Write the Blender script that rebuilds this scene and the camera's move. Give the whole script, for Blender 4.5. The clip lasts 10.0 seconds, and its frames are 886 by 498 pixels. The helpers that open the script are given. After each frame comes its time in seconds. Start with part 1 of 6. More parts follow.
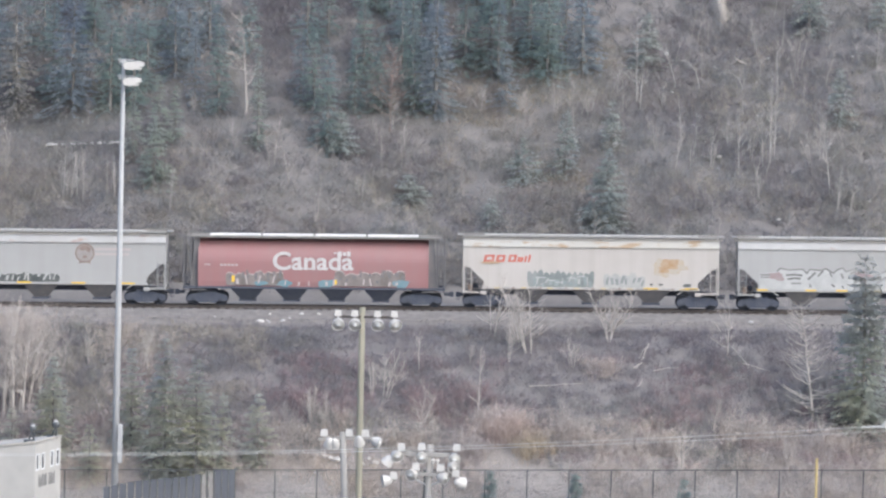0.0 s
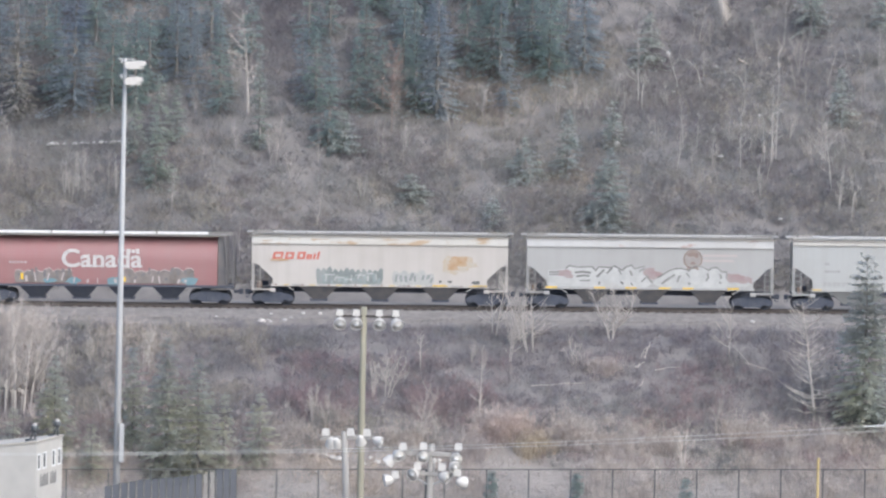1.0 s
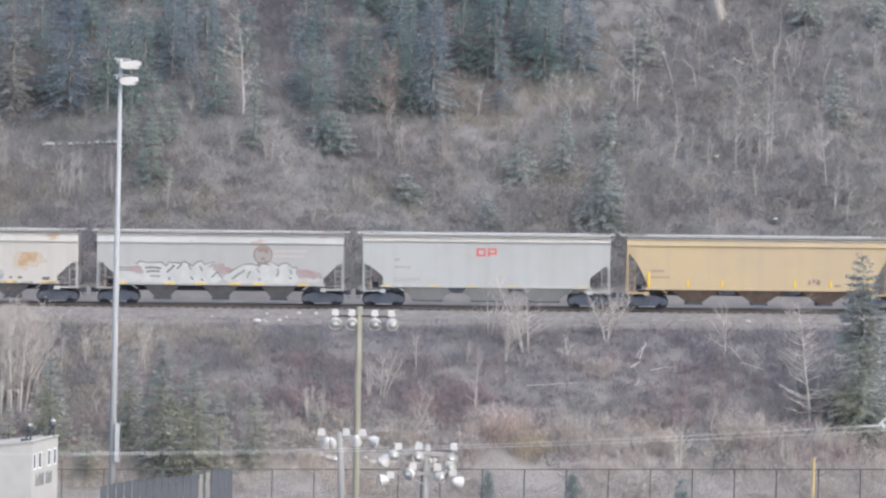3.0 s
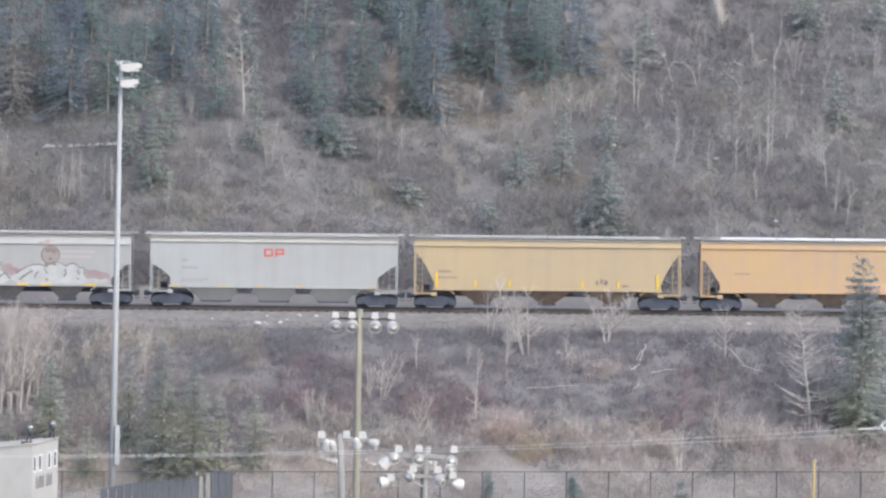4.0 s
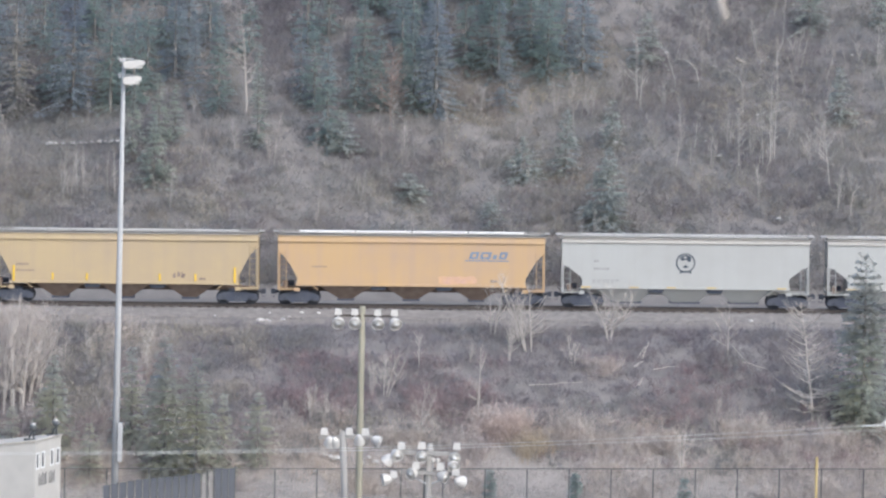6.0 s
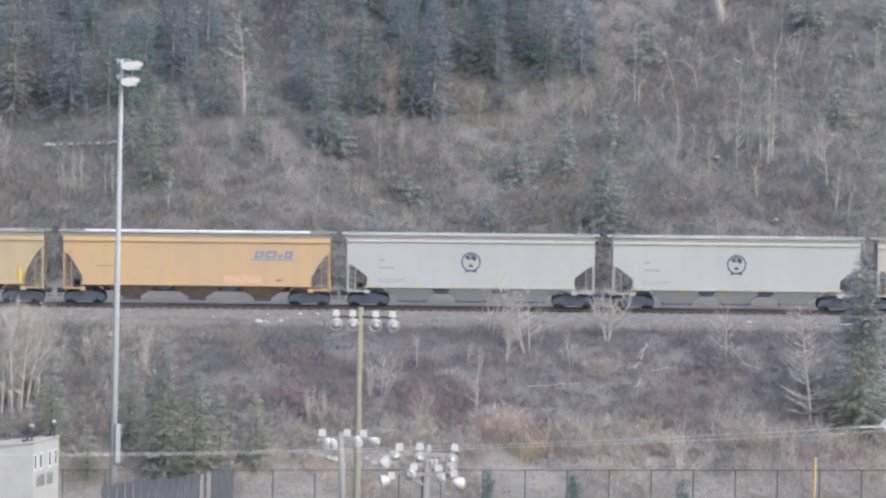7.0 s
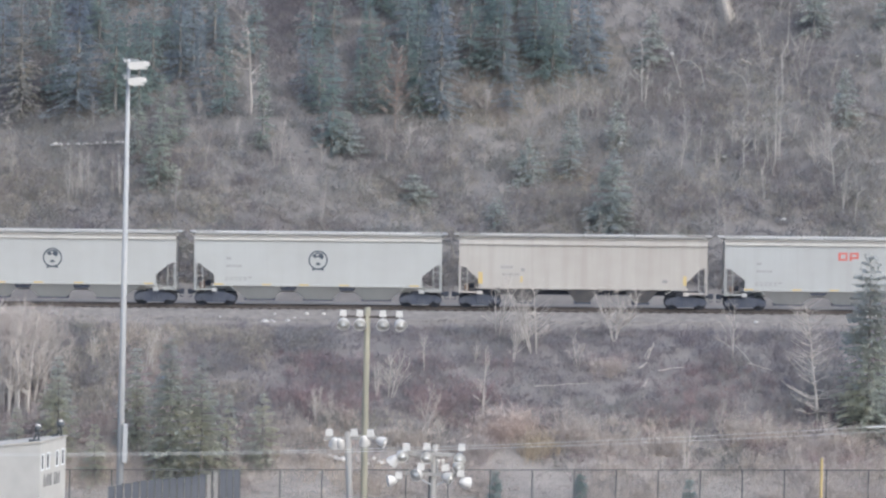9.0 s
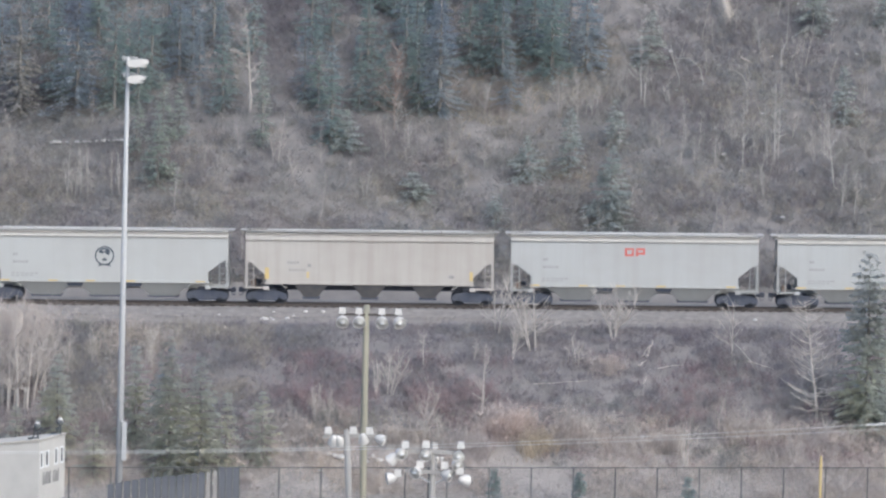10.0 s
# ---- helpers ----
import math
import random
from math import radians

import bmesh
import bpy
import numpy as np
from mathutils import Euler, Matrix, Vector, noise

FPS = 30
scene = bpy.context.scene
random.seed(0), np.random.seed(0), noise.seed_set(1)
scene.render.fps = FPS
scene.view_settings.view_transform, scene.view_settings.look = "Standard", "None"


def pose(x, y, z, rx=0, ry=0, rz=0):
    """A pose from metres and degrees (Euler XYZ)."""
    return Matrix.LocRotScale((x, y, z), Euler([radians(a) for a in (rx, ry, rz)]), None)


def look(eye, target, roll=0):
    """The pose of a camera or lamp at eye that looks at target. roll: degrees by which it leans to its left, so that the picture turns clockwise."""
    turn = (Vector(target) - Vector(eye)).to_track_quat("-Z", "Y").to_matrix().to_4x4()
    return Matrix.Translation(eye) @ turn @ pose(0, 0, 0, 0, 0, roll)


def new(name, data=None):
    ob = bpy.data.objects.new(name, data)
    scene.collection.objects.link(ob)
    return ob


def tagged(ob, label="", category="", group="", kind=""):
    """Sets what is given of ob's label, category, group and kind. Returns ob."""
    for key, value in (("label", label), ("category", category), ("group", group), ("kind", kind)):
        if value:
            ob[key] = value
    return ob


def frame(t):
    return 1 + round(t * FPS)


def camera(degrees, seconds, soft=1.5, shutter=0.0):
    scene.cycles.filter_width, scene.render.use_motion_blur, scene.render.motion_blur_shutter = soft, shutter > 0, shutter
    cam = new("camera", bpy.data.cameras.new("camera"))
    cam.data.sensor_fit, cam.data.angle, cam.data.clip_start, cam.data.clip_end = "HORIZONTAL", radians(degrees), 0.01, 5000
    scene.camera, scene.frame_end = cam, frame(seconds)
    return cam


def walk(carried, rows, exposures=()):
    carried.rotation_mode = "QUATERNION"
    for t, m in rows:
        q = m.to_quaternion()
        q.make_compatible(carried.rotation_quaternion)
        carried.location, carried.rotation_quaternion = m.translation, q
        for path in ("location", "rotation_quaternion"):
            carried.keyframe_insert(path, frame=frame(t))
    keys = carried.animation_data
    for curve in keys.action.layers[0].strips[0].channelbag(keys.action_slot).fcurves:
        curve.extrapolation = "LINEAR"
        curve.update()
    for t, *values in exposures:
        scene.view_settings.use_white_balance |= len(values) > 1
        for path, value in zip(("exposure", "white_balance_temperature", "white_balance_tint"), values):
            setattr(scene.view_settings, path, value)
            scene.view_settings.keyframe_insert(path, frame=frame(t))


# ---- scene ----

# ---------- camera ----------
EYE = (0, 0, 36)
cam = camera(8.15, 10.0, soft=2.4)
AIM = [(0, 0.040, 15.012), (0.5, -0.092, 15.048), (1, -0.062, 14.970), (1.5, 0.048, 14.964), (2, 0.159, 15.025), (2.5, 0.225, 14.913),
       (4, 0.206, 15.129), (4.5, 0.108, 15.087), (5, 0.105, 14.973), (5.5, -0.007, 14.916), (7, 0.161, 15.015), (7.5, 0.000, 15.037),
       (8, -0.220, 14.971), (8.5, -0.341, 15.076), (9, -0.287, 14.997), (9.5, -0.230, 14.969), (10, -0.228, 14.855)]
walk(cam, [(t, look(EYE, (x, 400, z), 1.2)) for t, x, z in AIM], [(0, 1.21, 6180, 8), (5.5, 1.21, 6180, 8), (7, 1.12, 6130, 7), (10, 1.12, 6130, 7)])

# ---------- light: a bright overcast day ----------
world = bpy.data.worlds.new("sky")
scene.world = world
world.use_nodes = True
wt = world.node_tree
sky = wt.nodes.new("ShaderNodeTexSky")
sky.sky_type, sky.sun_disc = "NISHITA", False
sky.sun_elevation, sky.sun_rotation = radians(42), radians(142)
sky.air_density, sky.dust_density, sky.ozone_density = 1.0, 3.0, 1.5
wt.links.new(sky.outputs[0], wt.nodes["Background"].inputs[0])
wt.nodes["Background"].inputs[1].default_value = 0.12
sun = new("sun", bpy.data.lights.new("sun", "SUN"))
sun.data.energy, sun.data.angle, sun.data.color = 0.8, radians(80), (1.0, 0.98, 0.95)
sun.matrix_world = look((70, -90, 103), (0, 0, 0))


# ---------- materials ----------
def nodes_of(name):
    m = bpy.data.materials.new(name)
    m.use_nodes = True
    return m, m.node_tree.nodes, m.node_tree.links, m.node_tree.nodes["Principled BSDF"]


def noise_at(n, l, scale, detail=4.0, stretch=(1, 1, 1), offset=0.0):
    co, mp, tx = n.new("ShaderNodeTexCoord"), n.new("ShaderNodeMapping"), n.new("ShaderNodeTexNoise")
    mp.inputs["Scale"].default_value = stretch
    mp.inputs["Location"].default_value = (offset, offset * 1.7, offset * 0.6)
    tx.inputs["Scale"].default_value, tx.inputs["Detail"].default_value = scale, detail
    l.new(co.outputs["Object"], mp.inputs[0])
    l.new(mp.outputs[0], tx.inputs["Vector"])
    return tx.outputs["Fac"]


def ramp(n, l, fac, stops):
    r = n.new("ShaderNodeValToRGB")
    e = r.color_ramp.elements
    while len(e) < len(stops):
        e.new(0.5)
    for k, (p, c) in zip(e, stops):
        k.position, k.color = p, (*c, 1)
    l.new(fac, r.inputs[0])
    return r.outputs[0]


def blend(n, l, fac, a, b, mode="MIX"):
    m = n.new("ShaderNodeMix")
    m.data_type, m.blend_type = "RGBA", mode
    for i, v in ((0, fac), (6, a), (7, b)):
        if isinstance(v, (int, float)):
            m.inputs[i].default_value = v
        elif isinstance(v, tuple):
            m.inputs[i].default_value = (*v, 1)
        else:
            l.new(v, m.inputs[i])
    return m.outputs[2]


def bumped(n, l, b, height, strength, dist=0.02):
    bp = n.new("ShaderNodeBump")
    bp.inputs["Strength"].default_value, bp.inputs["Distance"].default_value = strength, dist
    l.new(height, bp.inputs["Height"])
    l.new(bp.outputs[0], b.inputs["Normal"])


def surface(name, c1, c2, scale=3.0, rough=0.7, metal=0.0, bump=0.2, stretch=(1, 1, 1), fine=None):
    """A surface of two tones with grain at two scales."""
    m, n, l, b = nodes_of(name)
    base = ramp(n, l, noise_at(n, l, scale, 5, stretch), [(0.33, c1), (0.67, c2)])
    grain = noise_at(n, l, fine or scale * 9, 3, stretch, 3.1)
    l.new(blend(n, l, 0.35, base, ramp(n, l, grain, [(0.3, (0.7, 0.7, 0.7)), (0.7, (1.0, 1.0, 1.0))]), "MULTIPLY"), b.inputs["Base Color"])
    b.inputs["Roughness"].default_value, b.inputs["Metallic"].default_value = rough, metal
    b.inputs["Specular IOR Level"].default_value = 0.2
    if bump:
        bumped(n, l, b, grain, bump)
    return m


def twigs_of(name, colours, sheen=0.25, thin=0.0, clump=0.55, own=0.45):
    """Bark and twigs: the tone changes from shrub to shrub and from strand to strand."""
    m, n, l, b = nodes_of(name)
    geo = n.new("ShaderNodeNewGeometry")
    k = len(colours) - 1
    strand = ramp(n, l, geo.outputs["Random Per Island"], [(i / k, c) for i, c in enumerate(colours)])
    shrub = ramp(n, l, noise_at(n, l, clump, 4, (1, 1, 1.4), 7.0), [(0.30 + 0.40 * i / k, c) for i, c in enumerate(colours)])
    drift = ramp(n, l, noise_at(n, l, clump * 0.13, 3, (1, 1, 1), 2.0), [(0.32, (0.86, 0.84, 0.88)), (0.52, (1, 1, 1)), (0.70, (1.12, 1.07, 0.98))])
    tone = blend(n, l, 1.0, blend(n, l, own, shrub, strand), drift, "MULTIPLY")
    l.new(tone, b.inputs["Base Color"])
    b.inputs["Roughness"].default_value, b.inputs["Specular IOR Level"].default_value = 0.8, 0.15
    # Blue-tinted sheen imitates a veil of haze over twigs and needles.
    b.inputs["Sheen Weight"].default_value, b.inputs["Sheen Roughness"].default_value = sheen, 0.6
    b.inputs["Sheen Tint"].default_value = (0.80, 0.88, 1.0, 1)
    if thin:
        glow, mix = n.new("ShaderNodeBsdfTranslucent"), n.new("ShaderNodeMixShader")
        mix.inputs[0].default_value = thin
        l.new(tone, glow.inputs[0])
        l.new(b.outputs[0], mix.inputs[1])
        l.new(glow.outputs[0], mix.inputs[2])
        l.new(mix.outputs[0], n["Material Output"].inputs[0])
    return m


def car_paint(name, colour, dust, rust=None, rust_amount=0.0, streaks=0.35, rough=0.5):
    """Weathered freight-car paint: streaks down the side, road dust, patches of rust."""
    m, n, l, b = nodes_of(name)
    streak = noise_at(n, l, 1.0, 5, (2.2, 2.2, 0.12))
    big = noise_at(n, l, 0.35, 4, (1, 1, 1.5), 5.0)
    c = blend(n, l, ramp(n, l, streak, [(0.4, (0, 0, 0)), (0.75, (streaks, streaks, streaks))]), colour, dust)
    c = blend(n, l, ramp(n, l, big, [(0.45, (0, 0, 0)), (0.8, (0.6, 0.6, 0.6))]), c, dust)
    if rust:
        spot = noise_at(n, l, 0.8, 6, (0.6, 1, 1.6), 9.0)
        c = blend(n, l, ramp(n, l, spot, [(0.66 - rust_amount, (0, 0, 0)), (0.74 - rust_amount, (0.85, 0.85, 0.85))]), c, rust)
    l.new(c, b.inputs["Base Color"])
    b.inputs["Roughness"].default_value, b.inputs["Specular IOR Level"].default_value = rough, 0.35
    bumped(n, l, b, noise_at(n, l, 2.5, 3, (1, 1, 0.5), 2.0), 0.12, 0.01)
    return m


GREY_PAINT = car_paint("grey_car_paint", (0.405, 0.409, 0.399), (0.353, 0.346, 0.332))
GREY_DUSTY = car_paint("dusty_grey_car_paint", (0.387, 0.392, 0.387), (0.329, 0.32, 0.308), streaks=0.5)
GREY_OLD = car_paint("old_grey_car_paint", (0.365, 0.362, 0.355), (0.32, 0.31, 0.30), streaks=0.4)
# Rusty old grey, paler than the walls: light on the jutting band is painted in.
GREY_BAND = car_paint("lit_old_grey_band_paint", (0.46, 0.455, 0.45), (0.36, 0.34, 0.33), (0.36, 0.24, 0.20), 0.06)
BEIGE = car_paint("beige_car_paint", (0.415, 0.39, 0.36), (0.335, 0.30, 0.27), streaks=0.7)
WHITE_OLD = car_paint("white_car_paint", (0.475, 0.444, 0.418), (0.398, 0.366, 0.334), streaks=0.6)
WHITE_BAND = car_paint("rusty_white_band", (0.50, 0.485, 0.455), (0.42, 0.39, 0.345), (0.38, 0.27, 0.17), 0.12)
BUFF = car_paint("buff_car_paint", (0.451, 0.351, 0.213), (0.37, 0.294, 0.223), streaks=0.4)
ORANGE = car_paint("orange_car_paint", (0.496, 0.338, 0.182), (0.411, 0.299, 0.231), streaks=0.5)
DUSTY_STEEL = surface("dusty_steel", (0.20, 0.185, 0.18), (0.26, 0.24, 0.23), 2.0, 0.8)
RED_PAINT = car_paint("faded_red_car_paint", (0.30, 0.152, 0.152), (0.28, 0.18, 0.175), streaks=0.5)
CAR_WHITE = surface("roof_white", (0.49, 0.47, 0.437), (0.442, 0.422, 0.394), 2.0, 0.5)
HATCH_WHITE = surface("fibreglass_white", (0.756, 0.728, 0.7), (0.702, 0.678, 0.658), 2.0, 0.4)
ROOF_GREY = surface("dusty_roof", (0.33, 0.31, 0.28), (0.39, 0.365, 0.325), 2.0, 0.5)
# Navy lift of this steel and the wheel steel is haze in the colour.
DARK_STEEL = surface("hazed_dark_steel", (0.085, 0.094, 0.125), (0.105, 0.112, 0.135), 3.0, 0.9)
# On hopper bays this dark tone is the underbody shade, put into the colour.
BAY_DARK = surface("bay_shade_and_dark_steel", (0.159, 0.156, 0.165), (0.206, 0.195, 0.191), 2.0, 0.7)
WHEEL_STEEL = surface("hazed_wheel_steel", (0.055, 0.06, 0.078), (0.075, 0.077, 0.088), 5.0, 0.9)
RUST_BROWN = surface("rust_brown", (0.16, 0.12, 0.10), (0.22, 0.17, 0.14), 2.0, 0.8)
RUST_ORANGE = surface("orange_rust", (0.40, 0.26, 0.15), (0.46, 0.36, 0.26), 2.5, 0.8)
RUST_PALE = surface("pale_rust", (0.46, 0.385, 0.30), (0.45, 0.41, 0.36), 2.5, 0.8)
YELLOW_DULL = surface("dull_yellow", (0.58, 0.43, 0.18), (0.52, 0.42, 0.24), 4.0, 0.6)
YELLOW = surface("safety_yellow", (0.80, 0.53, 0.06), (0.72, 0.47, 0.08), 4.0, 0.5)
LOGO_RED = surface("logo_red", (0.55, 0.12, 0.105), (0.52, 0.17, 0.15), 3.0, 0.5)
FADED_RED = surface("faded_red", (0.48, 0.13, 0.10), (0.56, 0.24, 0.20), 2.0, 0.6)
LOGO_BLUE = surface("logo_blue", (0.16, 0.22, 0.32), (0.22, 0.27, 0.34), 3.0, 0.5)
LOGO_BLACK = surface("logo_black", (0.06, 0.075, 0.095), (0.085, 0.10, 0.12), 3.0, 0.5)
LOGO_PINK = surface("pale_pink_lettering", (0.46, 0.39, 0.375), (0.44, 0.40, 0.39), 3.0, 0.6)
LOGO_WHITE = surface("white_lettering", (0.58, 0.56, 0.55), (0.48, 0.45, 0.44), 4.0, 0.5)
EMBLEM_FIELD = surface("faded_brown_field", (0.30, 0.275, 0.26), (0.34, 0.315, 0.30), 3.0, 0.6)
LOGO_BROWN = surface("brown_logo", (0.22, 0.17, 0.15), (0.30, 0.24, 0.21), 3.0, 0.6)
GREY_MARK = surface("grey_lettering", (0.27, 0.265, 0.26), (0.35, 0.345, 0.335), 4.0, 0.6)
SPRAY_OUTLINE = surface("grey_spray_line", (0.16, 0.16, 0.155), (0.30, 0.295, 0.285), 1.5, 0.6)
SPRAY_WHITE = surface("white_spray_paint", (0.49, 0.49, 0.48), (0.41, 0.41, 0.405), 1.5, 0.6)
SPRAY_DARK = surface("dark_spray_paint", (0.08, 0.09, 0.09), (0.15, 0.155, 0.15), 1.5, 0.6)
SPRAY_GREEN = surface("green_grey_spray_paint", (0.20, 0.225, 0.222), (0.29, 0.305, 0.30), 1.2, 0.7)
SPRAY_FADED = surface("faded_grey_spray_paint", (0.37, 0.37, 0.36), (0.43, 0.425, 0.41), 1.2, 0.7)
SPRAY_TEAL_GREY = surface("teal_grey_spray_paint", (0.24, 0.28, 0.28), (0.32, 0.35, 0.345), 1.5, 0.7)
SPRAY_RED = surface("red_spray_paint", (0.323, 0.233, 0.233), (0.353, 0.302, 0.297), 1.5, 0.6)
SPRAY_TEAL = surface("teal_spray_paint", (0.14, 0.25, 0.29), (0.20, 0.28, 0.31), 1.5, 0.6)
SPRAY_GREY = surface("grey_brown_spray_paint", (0.168, 0.147, 0.137), (0.273, 0.242, 0.231), 1.2, 0.7)
SPRAY_PURPLE = surface("faded_mauve_spray_paint", (0.55, 0.36, 0.30), (0.62, 0.40, 0.24), 1.0, 0.7)
SOIL = surface("leaf_litter", (0.172, 0.160, 0.155), (0.235, 0.215, 0.205), 0.5, 0.95, 0, 0.6, fine=6)
BALLAST = surface("ballast_stone", (0.185, 0.172, 0.166), (0.262, 0.243, 0.232), 2.0, 0.95, 0, 0.8, fine=14)
GRAVEL = surface("gravel", (0.212, 0.192, 0.178), (0.275, 0.248, 0.228), 0.6, 0.95, 0, 0.5, fine=9)
DRY_LITTER = surface("dry_grass_litter", (0.253, 0.232, 0.221), (0.317, 0.287, 0.267), 0.4, 0.95, 0, 0.5, fine=7)
RAIL = surface("rail_steel", (0.11, 0.095, 0.09), (0.14, 0.12, 0.11), 4.0, 0.6, 0.3)
TIE = surface("creosoted_tie", (0.07, 0.06, 0.055), (0.11, 0.095, 0.085), 6.0, 0.9, stretch=(1, 8, 8))
FAR_GRAVEL = surface("pale_slope_gravel", (0.221, 0.204, 0.193), (0.272, 0.252, 0.236), 0.6, 0.95, 0, 0.5, fine=9)
EARTH = surface("bare_clay", (0.29, 0.262, 0.236), (0.36, 0.325, 0.29), 1.5, 0.95, 0, 0.6)
ROCK = surface("pale_rock", (0.45, 0.43, 0.41), (0.62, 0.60, 0.57), 3.0, 0.9)
PALE_BARK = surface("pale_aspen_bark", (0.53, 0.485, 0.445), (0.42, 0.38, 0.35), 2.0, 0.85, stretch=(1, 1, 0.4))
HILL_BARK = surface("grey_white_aspen_bark", (0.47, 0.44, 0.415), (0.38, 0.355, 0.335), 2.0, 0.85, stretch=(1, 1, 0.4))
GREY_BARK = surface("grey_bark", (0.36, 0.33, 0.31), (0.46, 0.42, 0.39), 2.0, 0.9, stretch=(1, 1, 0.4))
RED_BARK = surface("reddish_bark", (0.31, 0.243, 0.22), (0.385, 0.305, 0.272), 2.0, 0.9, stretch=(1, 1, 0.4))
SPRUCE_BARK = surface("spruce_bark", (0.19, 0.18, 0.17), (0.26, 0.245, 0.23), 4.0, 0.95)
# Needle colours are far paler than real needles: distance haze is mixed into them.
NEEDLES = twigs_of("spruce_needles", [(0.319, 0.401, 0.398), (0.363, 0.439, 0.425), (0.424, 0.471, 0.441)], 0.2, 0.8, 1.2, 0.6)
NEEDLES_BLUE = twigs_of("haze_blue_spruce_needles", [(0.325, 0.385, 0.431), (0.369, 0.417, 0.458), (0.418, 0.449, 0.474)], 0.2, 0.75, 1.2, 0.6)
NEEDLES_OLIVE = twigs_of("olive_spruce_needles", [(0.57, 0.592, 0.545), (0.60, 0.612, 0.555), (0.63, 0.627, 0.562)], 0.1, 0.92, 1.2, 0.6)
NEEDLES_PALE = twigs_of("pale_green_spruce_needles", [(0.37, 0.425, 0.39), (0.41, 0.455, 0.41), (0.46, 0.485, 0.43)], 0.2, 0.7, 1.2, 0.6)
NEEDLES_GREY = twigs_of("haze_grey_spruce_needles", [(0.538, 0.57, 0.53), (0.581, 0.602, 0.55), (0.633, 0.632, 0.567)], 0.1, 0.92, 1.2, 0.6)
NEEDLES_DRY = twigs_of("half_dry_spruce_needles", [(0.37, 0.345, 0.32), (0.41, 0.385, 0.345), (0.38, 0.375, 0.345)], 0.4, 0.6, 1.2, 0.6)
NEEDLES_DULL = twigs_of("dull_spruce_needles", [(0.34, 0.383, 0.369), (0.386, 0.417, 0.392), (0.422, 0.427, 0.392)], 0.5, 0.6, 1.2, 0.6)
BRUSH = twigs_of("grey_brown_brush", [(0.188, 0.188, 0.215), (0.237, 0.209, 0.188), (0.192, 0.201, 0.219), (0.252, 0.236, 0.205), (0.209, 0.215, 0.188)], own=0.3)
BRUSH_DARK = twigs_of("dark_purple_brush", [(0.176, 0.160, 0.188), (0.215, 0.182, 0.178), (0.180, 0.172, 0.192), (0.235, 0.204, 0.196)], own=0.3)
BRUSH_TAN = twigs_of("tan_willow", [(0.41, 0.352, 0.326), (0.47, 0.402, 0.345), (0.40, 0.36, 0.345), (0.475, 0.418, 0.364)], own=0.3)
BRUSH_PEACH = twigs_of("peach_willow_stems", [(0.466, 0.375, 0.336), (0.534, 0.429, 0.356), (0.454, 0.384, 0.356), (0.539, 0.446, 0.376)], own=0.3)
BRUSH_PALE = twigs_of("pale_hill_brush", [(0.186, 0.176, 0.167), (0.224, 0.207, 0.19), (0.201, 0.192, 0.183)], own=0.35)
BRUSH_OLIVE = twigs_of("olive_brush", [(0.295, 0.267, 0.225), (0.35, 0.312, 0.258), (0.322, 0.288, 0.243)], own=0.35)
BRUSH_RED = twigs_of("red_osier", [(0.235, 0.18, 0.185), (0.29, 0.206, 0.204), (0.25, 0.2, 0.209)], own=0.35)
BRUSH_GOLD = twigs_of("golden_willow", [(0.414, 0.342, 0.252), (0.468, 0.383, 0.27), (0.405, 0.347, 0.279)], own=0.35)
GRASS = twigs_of("dry_grass", [(0.407, 0.368, 0.332), (0.455, 0.409, 0.361), (0.393, 0.358, 0.328)], own=0.3)
POLE_STEEL = surface("galvanised_pole", (0.403, 0.403, 0.403), (0.459, 0.459, 0.459), 1.0, 0.7, 0.0, stretch=(1, 1, 0.3))
LAMP_WHITE = surface("lamp_housing", (0.628, 0.603, 0.57), (0.564, 0.543, 0.518), 3.0, 0.4)
LAMP_GLASS = surface("lamp_reflector", (0.60, 0.585, 0.555), (0.68, 0.66, 0.62), 5.0, 0.5)
POLE_WOOD = surface("weathered_pole_wood", (0.257, 0.246, 0.194), (0.363, 0.336, 0.263), 3.0, 0.9, stretch=(3, 3, 0.2))
POLE_GREY_WOOD = surface("grey_pole_wood", (0.30, 0.285, 0.27), (0.38, 0.365, 0.345), 3.0, 0.9, stretch=(3, 3, 0.2))
# Black lightened in its base colour to include the haze before it.
FENCE_BLACK = surface("hazed_black_vinyl", (0.085, 0.092, 0.097), (0.117, 0.123, 0.13), 4.0, 0.6)
SLAT = surface("dark_slat", (0.106, 0.113, 0.13), (0.138, 0.146, 0.165), 1.5, 0.7, stretch=(1, 1, 0.3))
BOOTH = surface("cream_siding", (0.52, 0.495, 0.455), (0.495, 0.47, 0.435), 0.3, 0.7, bump=0.0, fine=1.5)
BOOTH_ROOF = surface("pale_roof_sheet", (0.52, 0.475, 0.41), (0.47, 0.43, 0.375), 1.0, 0.6)
WINDOW_WHITE = surface("window_frame_white", (0.80, 0.80, 0.79), (0.74, 0.74, 0.74), 3.0, 0.5)
PANE = surface("dark_pane", (0.07, 0.07, 0.07), (0.11, 0.11, 0.11), 2.0, 0.08)
SIGN_DARK = surface("weathered_sign_paint", (0.20, 0.195, 0.19), (0.32, 0.31, 0.30), 3.0, 0.7)
WIRE = surface("aluminium_wire", (0.528, 0.528, 0.515), (0.62, 0.62, 0.605), 3.0, 0.6)


